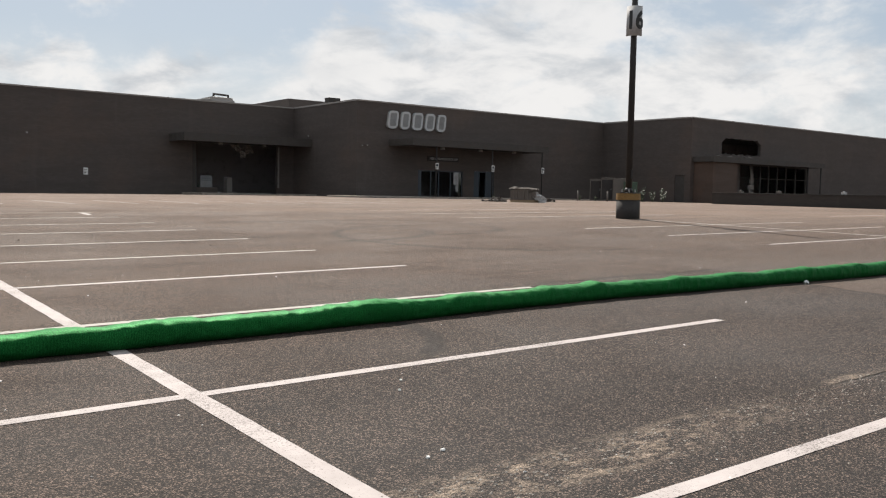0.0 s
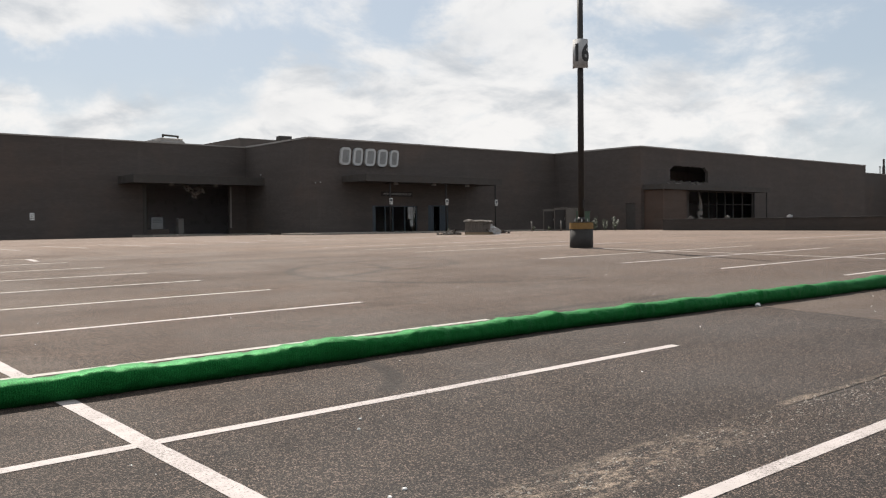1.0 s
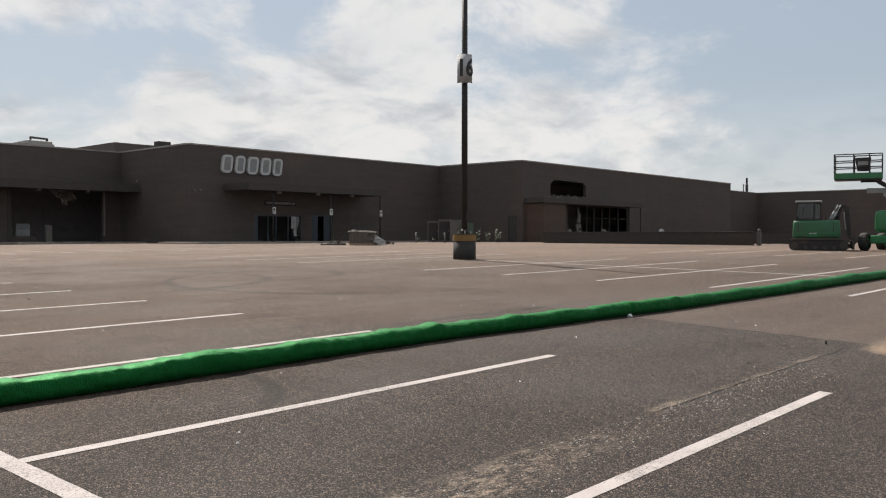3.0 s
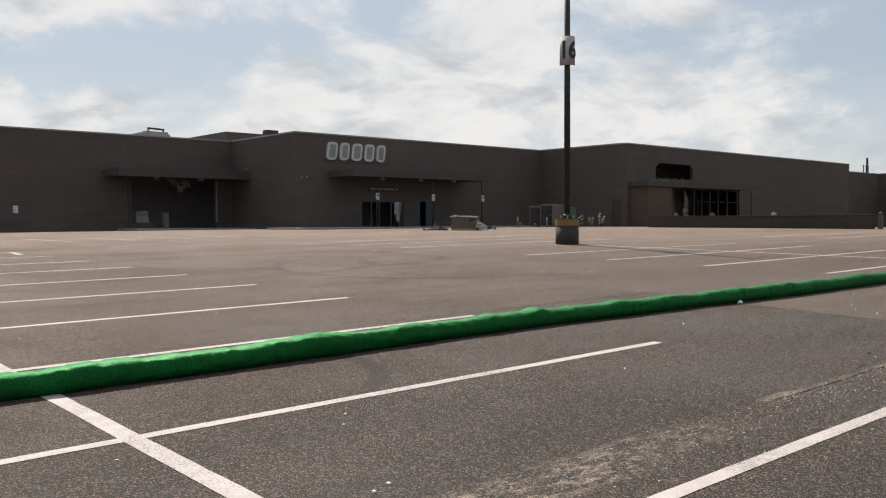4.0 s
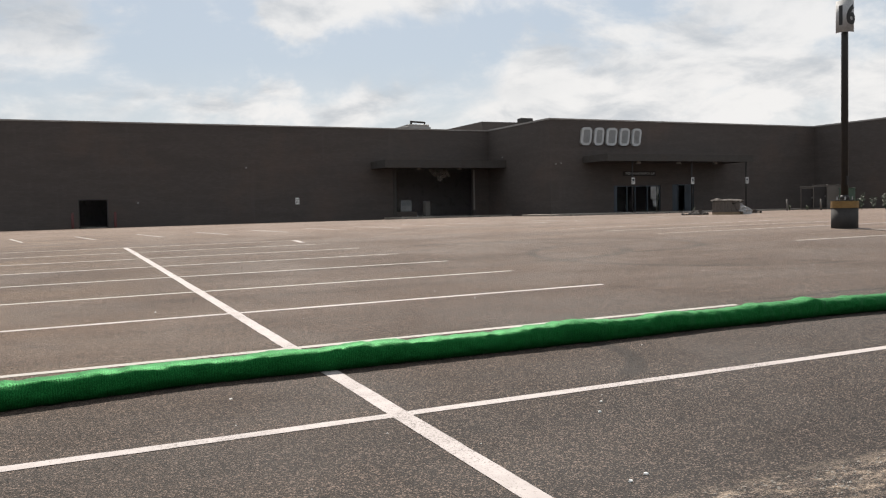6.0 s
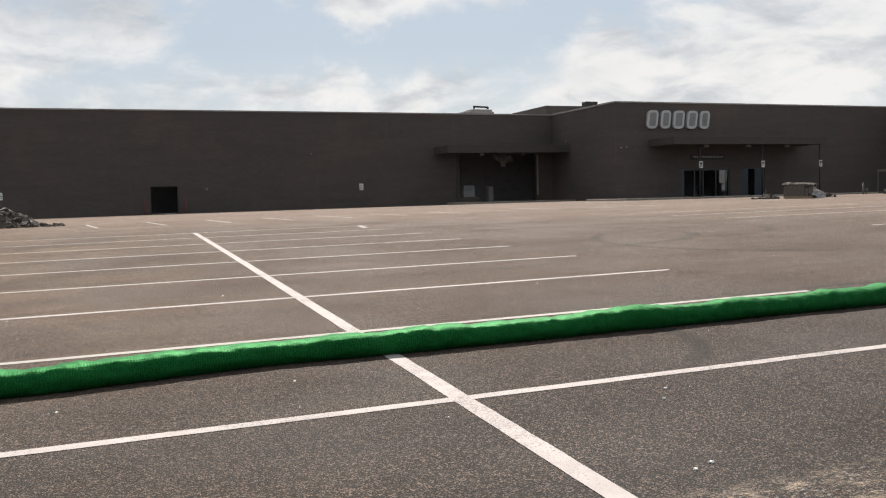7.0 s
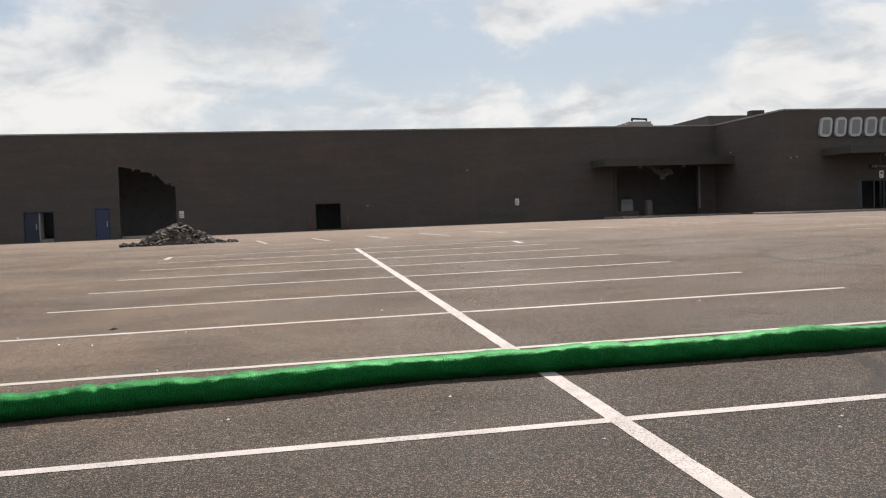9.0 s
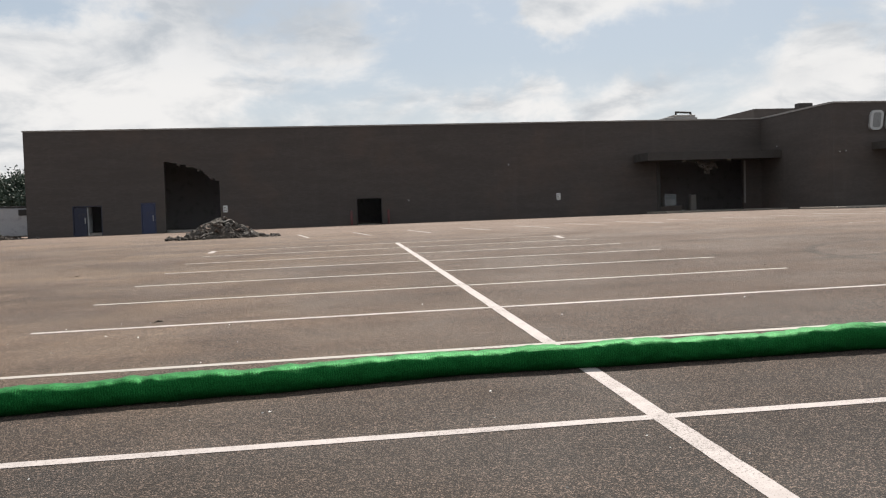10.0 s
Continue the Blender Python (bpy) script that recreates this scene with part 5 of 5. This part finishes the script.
beam(bm, (0.8, 0.5, 0.3), (1.52, 0.5, 0.3), 0.1, 0.1)
part("blade", bm, M_TRACK, ex)

BL = (45.15, 11.9)
view = math.degrees(math.atan2(BL[1], BL[0]))
bl = thing("boom_lift", pose(BL[0], BL[1], ground_z(*BL), 0, 0, view - 90), "green boom lift with a raised railed basket", "boom lift")
chassis = new("chassis")
chassis.parent = bl
CH = pose(0.25, 0.6, 0, 0, 0, -18)
chassis.matrix_local = CH
bm = bmesh.new()
box(bm, -0.75, 0.75, -1.5, 1.5, 0.35, 0.75, 0.08)
part("frame_box", bm, M_GREEN_DARK, chassis)
bm = bmesh.new()
box(bm, -1.25, 1.25, -1.28, -1.08, 0.36, 0.52, 0.03)
part("axle", bm, M_TRACK, chassis)
bm = bmesh.new()
box(bm, -1.25, 1.25, 1.08, 1.28, 0.36, 0.52, 0.03)
part("axle", bm, M_TRACK, chassis)
for sx in (-1.1, 1.1):
    for sy in (-1.18, 1.18):
        wheel(bl, CH @ Vector((sx, sy, 0.44)), 0.44, 0.36).rotation_euler.z = radians(-18)
bm = bmesh.new()
box(bm, -0.72, 0.45, -0.7, 0.8, 0.88, 1.95, 0.24)
part("counterweight", bm, M_GREEN, bl, "rounded glossy green hood", True)
bm = bmesh.new()
box(bm, 0.5, 1.9, -0.7, 0.8, 0.85, 1.6, 0.15)
part("engine_cover", bm, M_GREEN, bl, "", True)
bm = bmesh.new()
rod(bm, (0.4, 0.1, 0.7), (0.4, 0.1, 0.95), 0.5, seg=24)
part("turntable", bm, M_TRACK, bl)
bm = bmesh.new()
beam(bm, (0.2, 0.1, 1.3), (0.12, 0.1, 2.7), 0.5, 0.62)
part("riser", bm, M_GREEN_DARK, bl)
bm = bmesh.new()
beam(bm, (-0.25, -0.35, 2.85), (0.75, -0.35, 1.9), 0.12, 0.42)
beam(bm, (0.1, 0.1, 2.9), (2.4, 0.1, 2.2), 0.34, 0.4)
part("main_boom", bm, M_GREYARM, bl, "grey telescopic boom")
bm = bmesh.new()
box(bm, -1.1, 0.05, -0.1, 0.45, 2.82, 3.04, 0.03)
part("boom_end_box", bm, M_GREYARM, bl)
bm = bmesh.new()
beam(bm, (0.15, -0.25, 2.9), (-0.62, -0.25, 3.36), 0.16, 0.2)
beam(bm, (-0.62, -0.25, 3.36), (-1.35, -0.25, 3.37), 0.16, 0.1)
part("jib", bm, M_STEEL_DARK, bl)
bas = new("basket")
bas.parent = bl
X0, X1, YA, YB, ZF, ZT = -2.50, -0.42, -0.75, 0.35, 3.42, 4.66
bm = bmesh.new()
box(bm, X0, X1, YA, YB, ZF, ZF + 0.06)
part("basket_floor", bm, M_STEEL_DARK, bas)
for y in (YA, YB):
    bm = bmesh.new()
    box(bm, X0, X1, y - 0.02, y + 0.02, ZF + 0.062, ZF + 0.34, 0.01)
    part("toe_board", bm, M_GREEN, bas)
for x in (X0, X1):
    bm = bmesh.new()
    box(bm, x - 0.02, x + 0.02, YA + 0.022, YB - 0.022, ZF + 0.062, ZF + 0.34)
    part("toe_board", bm, M_GREEN, bas)
for x in (X0, X0 + 0.85, X1 - 0.55, X1):
    for y in (YA, YB):
        bm = bmesh.new()
        rod(bm, (x, y, ZF + 0.34), (x, y, ZT), 0.028, seg=8)
        part("rail_post", bm, M_STEEL_DARK, bas)
for z in (ZF + 0.62, ZF + 0.92, ZT):
    for y in (YA, YB):
        bm = bmesh.new()
        rod(bm, (X0, y, z), (X1, y, z), 0.026, seg=8)
        part("rail", bm, M_STEEL_DARK, bas)
    for x in (X0, X1):
        bm = bmesh.new()
        rod(bm, (x, YA, z), (x, YB, z), 0.026, seg=8)
        part("rail", bm, M_STEEL_DARK, bas)
bm = bmesh.new()
vs = box(bm, -1.6, -0.9, -0.62, -0.3, 3.85, 4.5, 0.05)
for v in vs:
    if v.co.z < 4.2:
        v.co.x = -1.25 + (v.co.x + 1.25) * 0.72
part("control_box", bm, M_STEEL_DARK, bas)
bm = bmesh.new()
box(bm, -1.48, -1.02, -0.63, -0.6, 4.12, 4.32, 0.02)
part("control_panel", bm, M_GREYARM, bas)

# beyond the store's west end: trailer and trees
t = thing("box_trailer", pose(-30.8, 84.5, -0.45, 0, 0, 12), "white box trailer parked past the store", "trailer")
bm = bmesh.new()
box(bm, -6, 4.6, -1.3, 1.3, 0.95, 3.55, 0.06)
part("box_body", bm, M_TRAILER, t)
bm = bmesh.new()
box(bm, -6.05, 4.65, -1.34, 1.34, 3.555, 3.72, 0.03)
part("roof_rail", bm, M_BLACK, t)
for x in (2.0, 3.2):
    wheel(t, (x, -1.1, 0.5), 0.5, 0.28).rotation_euler.z = radians(90)
for x in (1.7, 3.3):
    bm = bmesh.new()
    box(bm, x - 0.55, x + 0.55, -1.42, -1.302, 2.85, 3.4, 0.03)
    part("side_vent", bm, M_STEEL_DARK, t)
bm = bmesh.new()
box(bm, -5.5, 4.2, -0.6, 0.6, 0.6, 0.94)
part("chassis", bm, M_STEEL_DARK, t)


def tree(x, y, h, seed):
    r = random.Random(seed)
    t = thing("tree", pose(x, y, ground_z(x, y) - 0.2), "broad dark green leafy tree beyond the lot", "tree", "far trees")
    bm = bmesh.new()
    rod(bm, (0, 0, 0), (0.2, 0, h * 0.55), h * 0.03, h * 0.015, 9)
    tips = []
    for i in range(9):
        a = r.uniform(0, 6.28)
        b = Vector((math.cos(a) * h * r.uniform(0.12, 0.3), math.sin(a) * h * r.uniform(0.12, 0.3), h * r.uniform(0.55, 0.92)))
        rod(bm, (0.1, 0, h * r.uniform(0.3, 0.5)), b, h * 0.012, h * 0.004, 6)
        tips.append(b)
    part("trunk", bm, M_BARK, t)
    verts, faces = [], []
    for i in range(9000):
        c = tips[r.randrange(len(tips))] + Vector([r.gauss(0, h * 0.085) for _ in range(3)])
        d = Vector([r.uniform(-1, 1) for _ in range(3)]).normalized()
        o = d.orthogonal().normalized()
        s = h * r.uniform(0.014, 0.026)
        k0 = len(verts)
        verts += [c - d * s, c + o * s * 0.6, c + d * s, c - o * s * 0.6]
        faces.append((k0, k0 + 1, k0 + 2, k0 + 3))
    me = bpy.data.meshes.new("crown")
    me.from_pydata(verts, [], faces)
    me.materials.append(M_LEAF)
    o = new("crown", me)
    o.parent = t


for i, (x, y, h) in enumerate(((-57, 150, 9.4), (-52.5, 152, 9.8), (-62, 155, 10), (-55, 160, 10.4), (-49, 158, 9.5), (-67, 150, 9.5))):
    tree(x, y, h, 70 + i)

# crumbs, chips and stones on the lot
def scatter(name, spots, material, label, seed):
    r = random.Random(seed)
    verts, faces = [], []
    for x, y, s in spots:
        z = ground_z(x, y)
        k0 = len(verts)
        a0 = r.uniform(0, 6.28)
        n_ = 5
        for j in range(n_):
            a = a0 + j * 6.283 / n_
            q = s * r.uniform(0.35, 1.5)
            verts.append((x + math.cos(a) * q, y + math.sin(a) * q * 0.8, z + 0.001))
        verts.append((x + s * 0.2 * r.uniform(-1, 1), y, z + s * r.uniform(0.5, 0.9)))
        faces += [(k0 + j, k0 + (j + 1) % n_, k0 + n_) for j in range(n_)]
    me = bpy.data.meshes.new(name)
    me.from_pydata(verts, [], faces)
    me.materials.append(material)
    return tagged(new(name, me), label, "debris", kind="stuff")


r = random.Random(21)
spots = [(1.7 + 7 * r.random() ** 1.4, 3.12 - abs(r.gauss(0, 0.26)), r.choice((0.003, 0.004, 0.005, 0.007, 0.010))) for _ in range(1500)]
scatter("joint_crumbs", spots, M_CONC, "pale sand crumbs and chips along the paving joint", 1)
spots = [(2.4 + 4.5 * r.random(), 3.1 - 1.1 * r.random() ** 1.5, r.choice((0.003, 0.004, 0.006, 0.009))) for _ in range(170)]
scatter("joint_chips", spots, M_CONC, "pale slivers of stone below the paving joint", 6)
spots = [(r.uniform(-4, 14), r.uniform(1.5, 12), r.choice((0.004, 0.005, 0.007, 0.012))) for _ in range(170)]
scatter("pale_chips", spots, M_WHITE, "small pale stone chips scattered on asphalt", 2)
spots = [(r.gauss(-2, 9), r.uniform(14, 42), r.choice((0.012, 0.016, 0.022, 0.035))) for _ in range(150)]
spots += [(-2.3, 11.05, 0.032), (-2.27, 11.06, 0.026), (-2.33, 11.03, 0.02), (8.32, 3.45, 0.03), (8.34, 3.46, 0.025)]
scatter("dark_clods", spots, M_RUBBLE, "dark crumbs of dirt scattered on the lot", 3)
spots = [(r.uniform(30, 57), 48.3 + r.gauss(0, 0.15), r.choice((0.03, 0.05, 0.08, 0.12))) for _ in range(120)]
spots += [(r.uniform(22, 33), 58.3 + r.gauss(0, 0.15), r.choice((0.03, 0.05, 0.09))) for _ in range(60)]
scatter("kerb_litter", spots, M_SLAB, "pale broken bits along the kerb", 4)
for x, y, s in ((3.12, 4.57, 0.012), (3.28, 4.79, 0.010), (2.63, 3.45, 0.014), (2.50, 3.40, 0.013), (11.03, 6.35, 0.045)):
    o = new("stone_chip", lump_mesh(int(x * 10), s, s * 0.8, s * 0.6, "stone_chip", M_WHITE))
    o.matrix_world = pose(x, y, ground_z(x, y) + s * 0.4)
    tagged(o, "small white stone chip on dark asphalt", "stone", "white chips")
